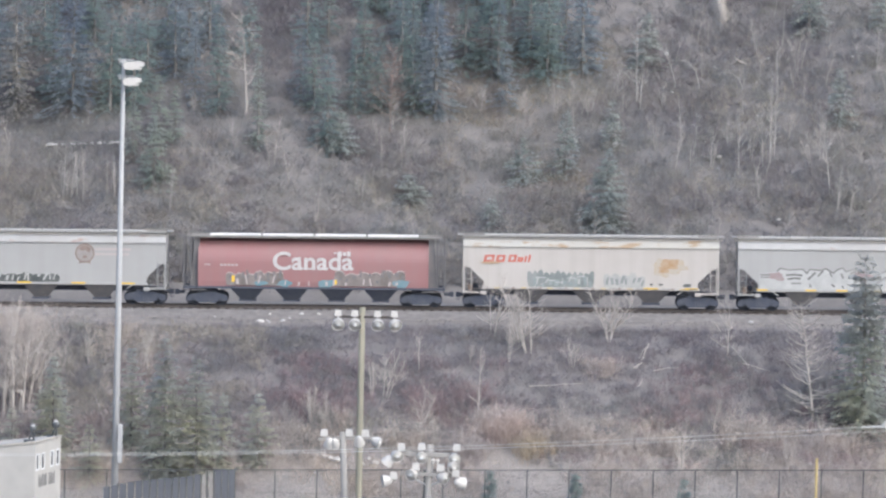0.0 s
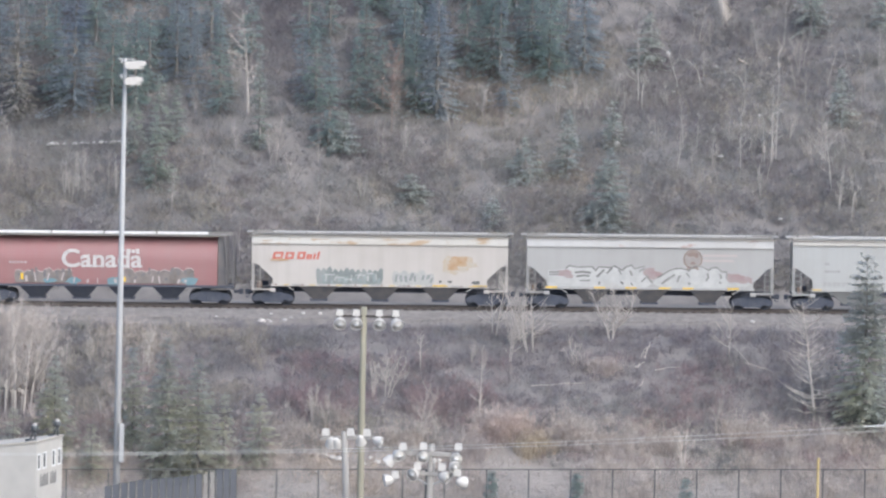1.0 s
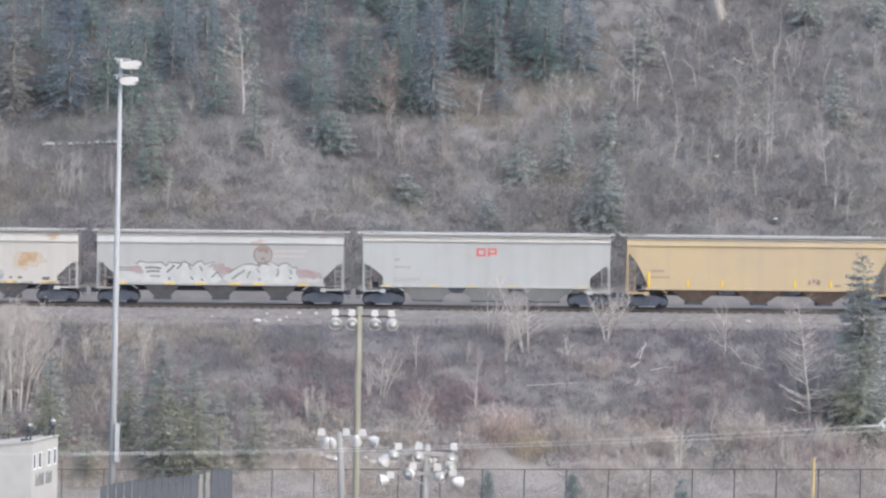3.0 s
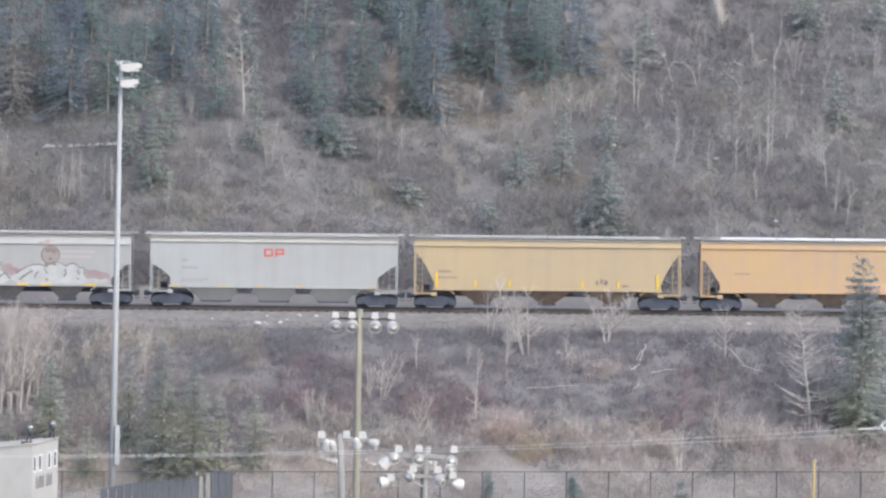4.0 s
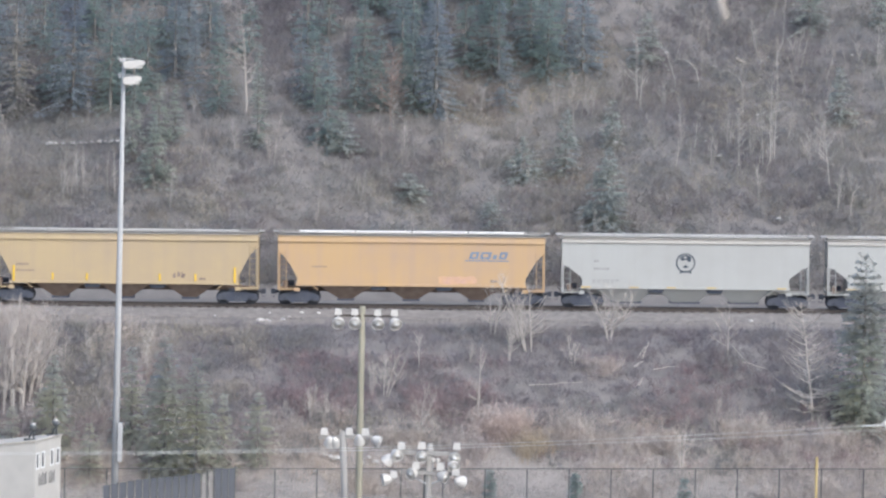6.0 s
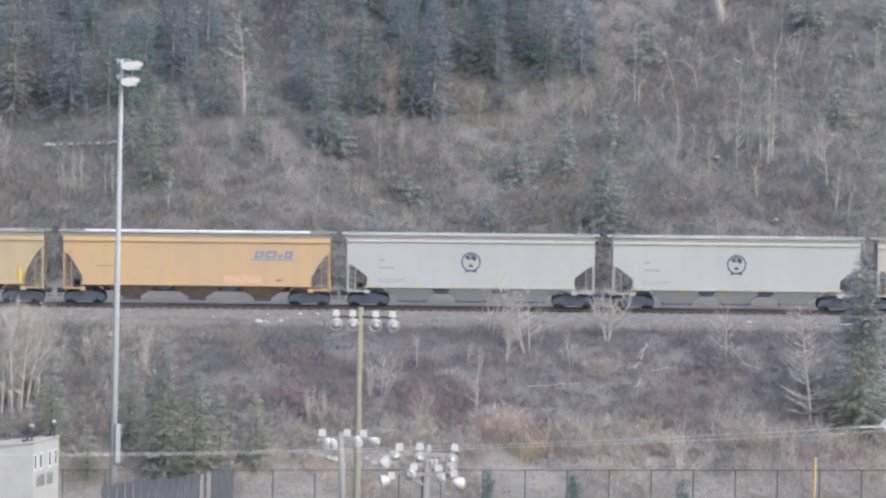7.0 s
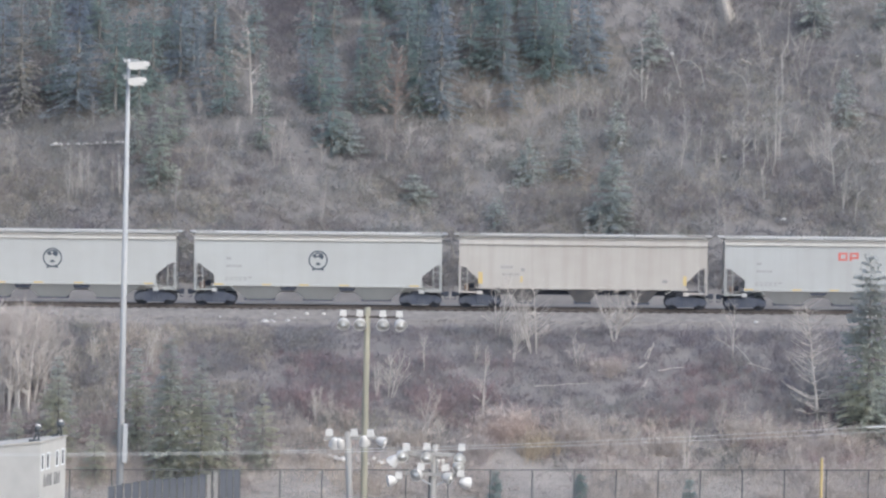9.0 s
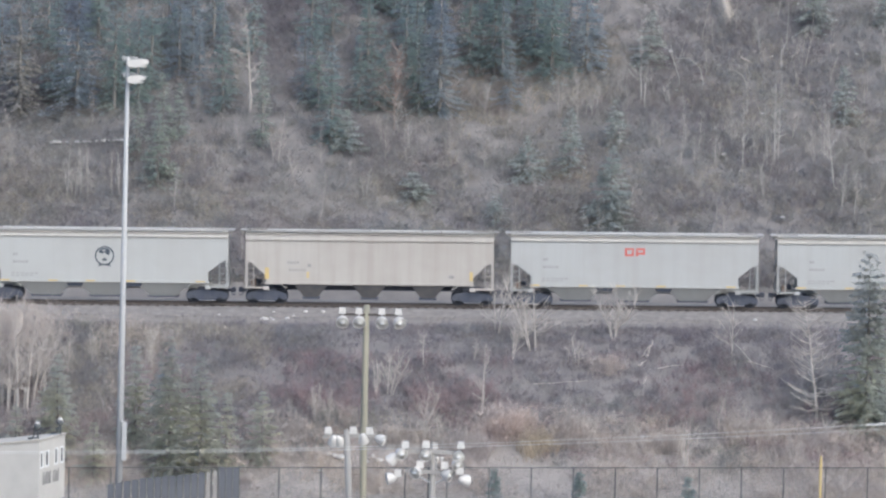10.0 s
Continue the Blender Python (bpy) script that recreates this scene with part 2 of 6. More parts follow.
# ---------- mesh building ----------
class Build:
    """Collects plain shapes and makes one mesh of them."""

    def __init__(self):
        self.v, self.f = [], []

    def face_loop(self, pts):
        k = len(self.v)
        self.v += [tuple(p) for p in pts]
        self.f.append(tuple(range(k, k + len(pts))))

    def box(self, x0, x1, y0, y1, z0, z1):
        k = len(self.v)
        self.v += [(x0, y0, z0), (x1, y0, z0), (x1, y1, z0), (x0, y1, z0), (x0, y0, z1), (x1, y0, z1), (x1, y1, z1), (x0, y1, z1)]
        self.f += [tuple(k + i for i in q) for q in ((0, 3, 2, 1), (4, 5, 6, 7), (0, 1, 5, 4), (1, 2, 6, 5), (2, 3, 7, 6), (3, 0, 4, 7))]

    def prism(self, outline, a, b, axis="y"):
        """An outline in the plane across the axis, drawn out from a to b."""
        put = {"y": lambda p, s: (p[0], s, p[1]), "x": lambda p, s: (s, p[0], p[1]), "z": lambda p, s: (p[0], p[1], s)}[axis]
        k, n = len(self.v), len(outline)
        self.v += [put(p, a) for p in outline] + [put(p, b) for p in outline]
        self.f += [tuple(range(k, k + n)), tuple(range(k + 2 * n - 1, k + n - 1, -1))]
        self.f += [(k + i, k + n + i, k + n + (i + 1) % n, k + (i + 1) % n) for i in range(n)]

    def tube(self, pts, radii, sides=6, cap=True):
        """A round bar along points, with a radius at each."""
        k = len(self.v)
        pts = [Vector(p) for p in pts]
        if not hasattr(radii, "__len__"):
            radii = [radii] * len(pts)
        for i, p in enumerate(pts):
            d = (pts[min(i + 1, len(pts) - 1)] - pts[max(i - 1, 0)]).normalized()
            a = d.cross(Vector((0, 0, 1)) if abs(d.z) < 0.9 else Vector((1, 0, 0))).normalized()
            b = d.cross(a)
            for j in range(sides):
                w = 2 * math.pi * j / sides
                self.v.append(tuple(p + (a * math.cos(w) + b * math.sin(w)) * radii[i]))
        for i in range(len(pts) - 1):
            for j in range(sides):
                o, q = k + i * sides + j, k + i * sides + (j + 1) % sides
                self.f.append((o, q, q + sides, o + sides))
        if cap:
            self.f.append(tuple(range(k + sides - 1, k - 1, -1)))
            e = k + (len(pts) - 1) * sides
            self.f.append(tuple(range(e, e + sides)))

    def lathe(self, rings, sides=14, m=None):
        """Rings of (radius, height) turned about z, then put in the pose m."""
        k = len(self.v)
        m = m or Matrix()
        for r, z in rings:
            for j in range(sides):
                w = 2 * math.pi * j / sides
                self.v.append(tuple(m @ Vector((r * math.cos(w), r * math.sin(w), z))))
        for i in range(len(rings) - 1):
            for j in range(sides):
                o, q = k + i * sides + j, k + i * sides + (j + 1) % sides
                self.f.append((o, q, q + sides, o + sides))
        self.f.append(tuple(range(k + sides - 1, k - 1, -1)))
        e = k + (len(rings) - 1) * sides
        self.f.append(tuple(range(e, e + sides)))

    def mesh(self, name, material, smooth=False):
        me = bpy.data.meshes.new(name)
        me.from_pydata(self.v, [], self.f)
        me.materials.append(material)
        if smooth:
            me.polygons.foreach_set("use_smooth", [True] * len(me.polygons))
        me.update()
        return me


def part(name, b, material, parent, label="", smooth=False, at=None):
    me = b.mesh(name, material, smooth) if isinstance(b, Build) else b
    ob = new(name, me)
    if parent:
        ob.parent = parent
    if at is not None:
        ob.matrix_basis = at
    return tagged(ob, label) if label else ob


def boxed(name, lo, hi, material, parent, label=""):
    b = Build()
    b.box(lo[0], hi[0], lo[1], hi[1], lo[2], hi[2])
    return part(name, b, material, parent, label)


def root(name, x, y, z, label, category, group="", rz=0):
    ob = new(name)
    ob.empty_display_size = 0.3
    ob.matrix_basis = pose(x, y, z, 0, 0, rz)
    return tagged(ob, label, category, group)


# ---------- the land ----------
PROFILE = [(-600, 30), (-60, 34), (0, 33.6), (30, 29), (230, 1.2), (300, 0.9), (366, 0.9), (371, 1.7), (387.5, 9.6), (391, 10.35),
           (397.5, 10.5), (406, 10.5), (408.5, 10.9), (412, 12.6), (455, 34), (530, 70), (640, 112), (760, 128), (4000, 128)]
GRADE = 0.0105
RAIL_Z = 11.19


def ground(x, y):
    """Height of the land: a hillside, a flat field, a bank, the railway bench and the wooded slope behind it."""
    for (y0, z0), (y1, z1) in zip(PROFILE, PROFILE[1:]):
        if y <= y1:
            break
    k = min(max((y - y0) / (y1 - y0), 0), 1)
    z = z0 + (z1 - z0) * k
    far = min(max((y - 372) / 10, 0), 1) * max(-90, min(90, x)) * GRADE
    rough = min(max((y - 410) / 12, 0), 1) + 0.5 * max(0, 1 - abs(y - 379) / 8)
    bump = (math.sin(x * 0.21 + 1.3) * math.cos(y * 0.17) * 0.55 + math.sin(x * 0.53 + y * 0.31) * 0.28
            + math.sin(x * 0.11 - y * 0.083 + 2) * 0.8)
    return z + far + rough * bump


def steps(stops):
    out = []
    for a, b, s in stops:
        n = max(1, round((b - a) / s))
        out += [a + (b - a) * i / n for i in range(n)]
    return out + [stops[-1][1]]


def land():
    xs = steps([(-2500, -300, 275), (-300, -60, 20), (-60, 60, 0.8), (60, 300, 20), (300, 2500, 275)])
    ys = steps([(-600, -60, 90), (-60, 230, 10), (230, 364, 6), (364, 414, 0.6), (414, 470, 0.9), (470, 640, 10), (640, 1000, 60), (1000, 4000, 375)])
    b = Build()
    b.v = [(x, y, ground(x, y)) for y in ys for x in xs]
    w = len(xs)
    b.f = [(j * w + i, j * w + i + 1, (j + 1) * w + i + 1, (j + 1) * w + i) for j in range(len(ys) - 1) for i in range(w - 1)]
    ob = part("ground", b, SOIL, None, smooth=True)
    tagged(ob, "brown leaf-littered ground of a bank and hillside", "ground", kind="structure")


land()


def strip(name, outline, x0, x1, material, label, step=4.0):
    """A long strip along the railway that follows its grade. The outline is (y, z)."""
    b = Build()
    xs = steps([(x0, x1, step)])
    n = len(outline)
    b.v = [(x, y, z + GRADE * max(-90, min(90, x))) for x in xs for y, z in outline]
    for i in range(len(xs) - 1):
        b.f += [(i * n + j, (i + 1) * n + j, (i + 1) * n + j + 1, i * n + j + 1) for j in range(n - 1)]
    ob = part(name, b, material, None)
    return tagged(ob, label, name.split("_")[-1], kind="structure")


strip("railway_ballast", [(397.6, 10.42), (399.6, 10.99), (403.6, 10.99), (405.6, 10.42)], -300, 300, BALLAST,
      "grey crushed stone ballast under the railway track")
def verge():
    """The strip of dry grass at the foot of the bank."""
    b = Build()
    xs, ys = steps([(-90, -34, 8), (-34, 36, 1), (36, 90, 8)]), steps([(366.2, 377.4, 0.6)])
    w = len(xs)
    b.v = [(x, y, ground(x, y) + 0.03) for y in ys for x in xs]
    b.f = [(j * w + i, j * w + i + 1, (j + 1) * w + i + 1, (j + 1) * w + i) for j in range(len(ys) - 1) for i in range(w - 1)]
    tagged(part("dry_verge", b, DRY_LITTER, None), "pale dry grass litter behind the field fence", "verge", kind="structure")


verge()
strip("gravel_ditch", [(405.4, 10.47), (408.4, 11.02), (410.5, 12.0)], -90, 90, FAR_GRAVEL, "pale gravel slope on the far side of the railway", 2.0)
strip("gravel_bench", [(391.5, 10.40), (394, 10.53), (397.9, 10.55)], -90, 90, GRAVEL, "pale grey gravel strip beside the railway", 2.0)


# ---------- the railway track ----------
TRACK_Y = 401.62


def railway():
    track = root("railway_track", 0, TRACK_Y, 0, "single railway track with brown rails on dark ties", "railway track")
    tagged(track, kind="structure")
    for side in (-0.7525, 0.7525):
        b = Build()
        shape = [(-0.07, -0.17), (0.07, -0.17), (0.07, -0.15), (0.012, -0.13), (0.012, -0.045), (0.037, -0.04), (0.037, 0), (-0.037, 0),
                 (-0.037, -0.04), (-0.012, -0.045), (-0.012, -0.13), (-0.07, -0.15)]
        b.prism([(side + y, z) for y, z in shape], -90, 90, "x")
        b.v = [(x, y, z + RAIL_Z + GRADE * x) for x, y, z in b.v]
        part("rail", b, RAIL, track)
    tie = Build()
    tie.box(-0.115, 0.115, -1.3, 1.3, -0.18, 0)
    me = tie.mesh("tie", TIE)
    for i in range(240):
        x = -72 + i * 0.6
        part("tie", me, TIE, track, at=pose(x, random.uniform(-0.03, 0.03), RAIL_Z - 0.165 + GRADE * x, 0, 0, random.uniform(-1, 1)))


railway()


# ---------- the train ----------
def word(text, height, material, name, parent, x, y, z, stretch=1.0, label="", slant=0.0):
    """Lettering on the near side of a car, its lower left at x, z."""
    cu = bpy.data.curves.new(name, "FONT")
    cu.body, cu.size, cu.extrude, cu.shear, cu.offset = text, height / 0.7, 0.003, slant, 0.034
    tmp = bpy.data.objects.new(name, cu)
    scene.collection.objects.link(tmp)
    me = bpy.data.meshes.new_from_object(tmp.evaluated_get(bpy.context.evaluated_depsgraph_get()))
    bpy.data.objects.remove(tmp)
    me.transform(Matrix.Translation((x, y, z)) @ pose(0, 0, 0, 90) @ Matrix.Diagonal((stretch, 1, 1, 1)))
    me.materials.clear()
    me.materials.append(material)
    return part(name, me, material, parent, label)


def bars(name, rects, y, material, parent, label="", slant=0.0):
    """Plain flat bars (x, z, width, height) lying on the near side."""
    b = Build()
    for x, z, w, h in rects:
        s = slant * h
        b.prism([(x, z), (x + w, z), (x + w + s, z + h), (x + s, z + h)], y - 0.004, y)
    ob = part(name, b, material, parent, label)
    return tagged(ob, kind="stuff") if name in ("stencil", "serif") else ob


def blob(rng, cx, cz, w, h, corners=14, wild=0.22):
    """The outline of one sprayed shape."""
    out = []
    for i in range(corners):
        a = 2 * math.pi * i / corners
        r = 1 + rng.uniform(-wild, wild)
        c, s = math.cos(a), math.sin(a)
        out.append((cx + w / 2 * r * math.copysign(abs(c) ** 0.7, c), cz + h / 2 * r * math.copysign(abs(s) ** 0.7, s)))
    return out


def spray(name, shapes, y, material, parent, label, seed, wild=0.22, grow=0.0, corners=14):
    rng = random.Random(seed)
    for k, (cx, cz, w, h) in enumerate(shapes):
        b = Build()
        b.prism(blob(rng, cx, cz, w + grow, h + grow, corners, wild), y - 0.003 - 0.0004 * k, y)
        part(name, b, material, parent, label)


def ribbon(name, pts, width, y, material, parent, label=""):
    """One sprayed stroke of even width along points (x, z), mitred at its bends."""
    pts = [Vector(p) for p in pts]
    left, right = [], []
    for i, p in enumerate(pts):
        a = (p - pts[i - 1]).normalized() if i else (pts[1] - p).normalized()
        c = (pts[i + 1] - p).normalized() if i < len(pts) - 1 else a
        side = Vector((-(a + c).y, (a + c).x))
        side = side.normalized() * width / 2 * min(1.5, 1 / max(0.5, abs(side.normalized().dot(Vector((-a.y, a.x))))))
        left.append(p + side)
        right.append(p - side)
    b = Build()
    for p, q in zip(left, right):
        b.v += [(p.x, y - 0.003, p.y), (q.x, y - 0.003, q.y), (q.x, y, q.y), (p.x, y, p.y)]
    for i in range(len(pts) - 1):
        k = 4 * i
        b.f += [(k + e, k + (e + 1) % 4, k + 4 + (e + 1) % 4, k + 4 + e) for e in range(4)]
    b.f += [(0, 3, 2, 1), tuple(4 * len(pts) - 4 + e for e in range(4))]
    return part(name, b, material, parent, label)


def blocks(car, places, z, y, material, ground_paint, label, slant=0.22):
    """Lettering as a row of plain slanted blocks (x, width, height), the wider ones open in the middle."""
    for x, w, h in places:
        b = Build()
        b.prism([(x, z), (x + w, z), (x + w + slant * h, z + h), (x + slant * h, z + h)], y - 0.004, y)
        block = part("lettering", b, material, car, label)
        if w > 0.3:
            b, k = Build(), slant * (h - 0.26)
            b.prism([(x + 0.20, z + 0.13), (x + w - 0.13, z + 0.13), (x + w - 0.13 + k, z + h - 0.13), (x + 0.20 + k, z + h - 0.13)], y - 0.008, y - 0.005)
            part("lettering_gap", b, ground_paint, block)


def mural(parent, x0, x1, z0, z1, bumps, y, fill, edge, label, seed, jag=0.0):
    """A sprayed mass with a scalloped or jagged upper edge, and a thin line along that edge."""
    rng = random.Random(seed)
    n = bumps * 8
    rise = [rng.uniform(0.75, 1.0) for _ in range(bumps + 1)]
    crest = []
    for i in range(n + 1):
        k = i / n * bumps
        u = k - int(k)
        hgt = rise[min(bumps, int(k))] * (0.80 + 0.20 * math.sin(math.pi * u)) + (rng.uniform(-jag, jag) if i % 2 else 0)
        crest.append((x0 + (x1 - x0) * i / n, z0 + (z1 - z0) * min(1.05, hgt)))
    crest = [(x0 + 0.05, z0 + (z1 - z0) * 0.4)] + crest[1:-1] + [(x1 - 0.05, z0 + (z1 - z0) * 0.4)]
    b = Build()
    b.prism([(x0 + 0.12, z0)] + crest + [(x1 - 0.12, z0)], y - 0.004, y)
    part("graffiti", b, fill, parent, label)
    if edge:
        b = Build()
        for p, q in zip(crest, crest[1:]):
            b.prism([p, q, (q[0], q[1] + 0.055), (p[0], p[1] + 0.055)], y - 0.006, y - 0.001)
        part("graffiti_edge", b, edge, parent)
    return crest


def slashes(parent, x0, x1, z0, z1, count, y, material, seed, slant=0.5, w=0.09):
    """Short slanted strokes inside a sprayed mass."""
    rng = random.Random(seed)
    for i in range(count):
        x, z, h = x0 + (x1 - x0) * (i + rng.uniform(0.2, 0.8)) / count, rng.uniform(z0, z1), rng.uniform(0.15, 0.55)
        bars("graffiti_stroke", [(x, z, w * rng.uniform(0.7, 1.5), h)], y, material, parent, "", rng.uniform(-0.2, slant))


def truck(parent, x):
    """A two-axle truck, and its two wheelsets, which turn."""
    b = Build()
    for s in (-1, 1):
        y0, y1 = s * 1.10 - 0.07, s * 1.10 + 0.07
        b.prism([(-1.34, 0.34), (-1.30, 0.62), (-1.02, 0.74), (-0.55, 0.86), (0.55, 0.86), (1.02, 0.74), (1.30, 0.62), (1.34, 0.34), (1.10, 0.26),
                 (0.80, 0.34), (0.55, 0.20), (-0.55, 0.20), (-0.80, 0.34), (-1.10, 0.26)], y0, y1)
        for dx in (-0.16, 0, 0.16):
            b.tube([(dx, s * 1.12, 0.30), (dx, s * 1.12, 0.62)], 0.085, 8)
        for dx in (-0.89, 0.89):
            b.tube([(dx, s * 1.08, 0.457), (dx, s * 1.24, 0.457)], 0.12, 10)
    b.box(-0.30, 0.30, -1.2, 1.2, 0.55, 0.90)
    b.box(-0.62, 0.62, -0.66, 0.66, 0.80, 1.0)
    b.box(-0.55, -0.42, -0.9, 0.9, 0.38, 0.52)
    b.box(0.42, 0.55, -0.9, 0.9, 0.38, 0.52)
    ob = part("truck", b, DARK_STEEL, parent, "dark steel two-axle truck", at=pose(x, 0, 0))
    for dx in (-0.89, 0.89):
        w = Build()
        for s in (-1, 1):
            turned = pose(0, 0, 0, 90)
            w.lathe([(0.20, s * 0.69), (0.37, s * 0.70), (0.41, s * 0.685), (0.485, s * 0.685), (0.46, s * 0.715), (0.455, s * 0.80), (0.40, s * 0.81), (0.36, s * 0.77),
                     (0.17, s * 0.76), (0.13, s * 0.82)], 24, turned)
            for k in range(3):
                a = 2 * math.pi * k / 3
                w.box(0.05 * math.cos(a) - 0.02, 0.05 * math.cos(a) + 0.02, s * 1.25 - 0.02, s * 1.25 + 0.02, 0.05 * math.sin(a) - 0.02, 0.05 * math.sin(a) + 0.02)
        w.tube([(0, -1.22, 0), (0, 1.22, 0)], 0.08, 10)
        ws = part("wheelset", w, WHEEL_STEEL, ob, at=pose(dx, 0, 0.457))
        WHEELS.append(ws)
    return ob


def ladder(parent, x, y, z0, z1, material, width=0.42):
    b = Build()
    b.tube([(x, y, z0), (x, y, z1)], 0.022, 4)
    b.tube([(x + width, y, z0), (x + width, y, z1)], 0.022, 4)
    z = z0 + 0.15
    while z < z1:
        b.tube([(x, y, z), (x + width, y, z)], 0.014, 4)
        z += 0.36
    return part("ladder", b, material, parent)


WHEELS, TRAIN = [], []
SIDE = 1.52


def hopper(length, s_centre, paint, band, label, roof=CAR_WHITE, bay_paint=None, bays=3, cut=(1.3, 2.75, 1.9), curved=False, band_z=3.98,
           hatch=CAR_WHITE, hatch_lift=0.0, bay_w=2.2, post=None, overhang=0.36, band_out=0.10, gutter=None, bay_low=0.42):
    """A covered grain hopper. x runs along it, z from the top of the rail. cut: the depth of the open end bay, its top and its knee."""
    h = length / 2
    x0 = (s_centre - 783.0) / 27.51
    car = root("hopper_car", x0, TRACK_Y, RAIL_Z + GRADE * x0, label, "freight car", "cars of the freight train")
    TRAIN.append((car, x0))
    cx, cz, kz = cut
    low, eave = 1.34, 4.53
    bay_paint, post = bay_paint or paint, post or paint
    if curved:
        corner = [(cx * u, kz + (cz - kz) * (1 - u ** 1.45)) for u in [i / 8 for i in range(9)]]
    else:
        corner = [(0, cz), (cx * 0.28, cz - 0.07), (cx * 0.93, kz + 0.12), (cx, kz)]
    outline = [(-h, band_z)] + [(-h + u, v) for u, v in corner] + [(-h + cx, low), (h - cx, low)] + [(h - u, v) for u, v in reversed(corner)] + [(h, band_z)]
    for y in (-SIDE, SIDE - 0.03):
        b = Build()
        b.prism(outline, y, y + 0.03)
        part("side_wall", b, paint, car)
    for e in (-1, 1):
        b = Build()
        b.prism([(e * h, cz - 0.05), (e * h, eave), (e * (h - 0.05), eave), (e * (h - 0.05), cz - 0.05)], -SIDE + 0.03, SIDE - 0.03)
        part("end_wall", b, paint, car)
        b = Build()
        lip = [(u + 0.03, v - 0.01) for u, v in corner if v > kz + 0.05 * (cz - kz)] + [(cx + 1.3, 1.0)]
        b.prism([(e * (h - u), v) for u, v in lip] + [(e * (h - u - 0.06), v + 0.03) for u, v in reversed(lip)], -SIDE + 0.04, SIDE - 0.04)
        part("slope_sheet", b, GREY_OLD if bay_paint is BAY_DARK else paint, car)
    n = max(4, round(length / 3.3))
    for i in range(1, n):
        x = -h + length * i / n
        boxed("seam", (x - 0.012, -SIDE - 0.006, low + 0.12), (x + 0.012, -SIDE, band_z - 0.02), paint, car)
    for s in (-1, 1):
        y = s * (SIDE + band_out)
        c = Build()
        if s < 0:
            c.prism([(y + 0.02, band_z), (y, band_z + 0.06), (y + 0.05, eave - 0.06), (y + 0.02, eave), (y + 0.14, eave), (y + 0.14, band_z)], -h, h, "x")
        else:
            c.prism([(y - 0.02, band_z), (y, band_z + 0.06), (y - 0.05, eave - 0.06), (y - 0.02, eave), (y - 0.14, eave), (y - 0.14, band_z)], -h, h, "x")
        part("top_chord", c, band, car)
        g = Build()
        g.box(-h - 0.02, h + 0.02, min(y, y + s * 0.05), max(y, y + s * 0.05), eave - 0.01, eave + 0.04)
        part("eave_rail", g, gutter or roof, car)
        g = Build()
        g.box(-h + cx - 0.1, h - cx + 0.1, min(s * SIDE, s * (SIDE + 0.07)), max(s * SIDE, s * (SIDE + 0.07)), low - 0.05, low + 0.09)
        part("side_sill", g, paint, car)
    r = Build()
    r.prism([(-1.56, eave), (-1.2, eave + 0.07), (-0.6, eave + 0.13), (0.6, eave + 0.13), (1.2, eave + 0.07), (1.56, eave)], -h + 0.02, h - 0.02, "x")
    part("roof", r, roof, car)
    w = Build()
    for s in (-1, 1):
        w.box(-h - overhang, h + overhang, min(s * 0.95, s * 1.40), max(s * 0.95, s * 1.40), eave + 0.15, eave + 0.19)
        for i in range(11):
            x = -h + 0.3 + i * (length - 0.6) / 10
            w.box(x - 0.03, x + 0.03, min(s * 1.0, s * 1.36), max(s * 1.0, s * 1.36), eave + 0.05, eave + 0.155)
    for e in (-1, 1):
        x = e * (h + overhang * 0.5)
        w.box(x - overhang * 0.5, x + overhang * 0.5, -1.40, 1.40, eave + 0.148, eave + 0.188)
        for s in (-1, 1):
            w.tube([(e * (h + overhang - 0.05), s * 1.36, eave + 0.17), (e * (h - 0.02), s * 1.36, eave - 0.12)], 0.03, 4)
    part("running_board", w, roof, car)
    k = 4
    span = (length - 2.6) / k
    for i in range(k):
        x = -h + 1.3 + i * span
        t = Build()
        t.prism([(-0.42, eave + 0.12), (-0.40, eave + 0.18 + hatch_lift), (-0.2, eave + 0.22 + hatch_lift), (0.2, eave + 0.22 + hatch_lift),
                 (0.40, eave + 0.18 + hatch_lift), (0.42, eave + 0.12)], x + 0.05, x + span - 0.05, "x")
        for j in range(4):
            u = x + 0.4 + j * (span - 0.8) / 3
            t.box(u - 0.03, u + 0.03, -0.47, 0.47, eave + 0.16 + hatch_lift, eave + 0.235 + hatch_lift)
        part("hatch_cover", t, hatch, car)
    span = (length - 2 * cx - 2.0) / bays
    for i in range(bays):
        x = -h + cx + 1.0 + (i + 0.5) * span
        q = min(bay_w, span - 0.1) / 2
        t = Build()
        v0 = len(t.v)
        t.v += [(x - q, -1.45, 1.33), (x + q, -1.45, 1.33), (x + q, 1.45, 1.33), (x - q, 1.45, 1.33),
                (x - bay_low, -0.75, 0.42), (x + bay_low, -0.75, 0.42), (x + bay_low, 0.75, 0.42), (x - bay_low, 0.75, 0.42)]
        t.f += [(v0, v0 + 1, v0 + 5, v0 + 4), (v0 + 1, v0 + 2, v0 + 6, v0 + 5), (v0 + 2, v0 + 3, v0 + 7, v0 + 6), (v0 + 3, v0, v0 + 4, v0 + 7)]
        # BAY_DARK as bay_paint paints the bays with the shade below the body.
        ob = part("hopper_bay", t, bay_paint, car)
        g = Build()
        g.box(x - bay_low - 0.13, x + bay_low + 0.13, -0.85, 0.85, 0.34 if bay_low > 0.5 else 0.30, 0.42)
        g.tube([(x - 0.45, -1.3, 0.36), (x - 0.45, 1.3, 0.36)], 0.04, 6)
        part("discharge_gate", g, DARK_STEEL, ob)
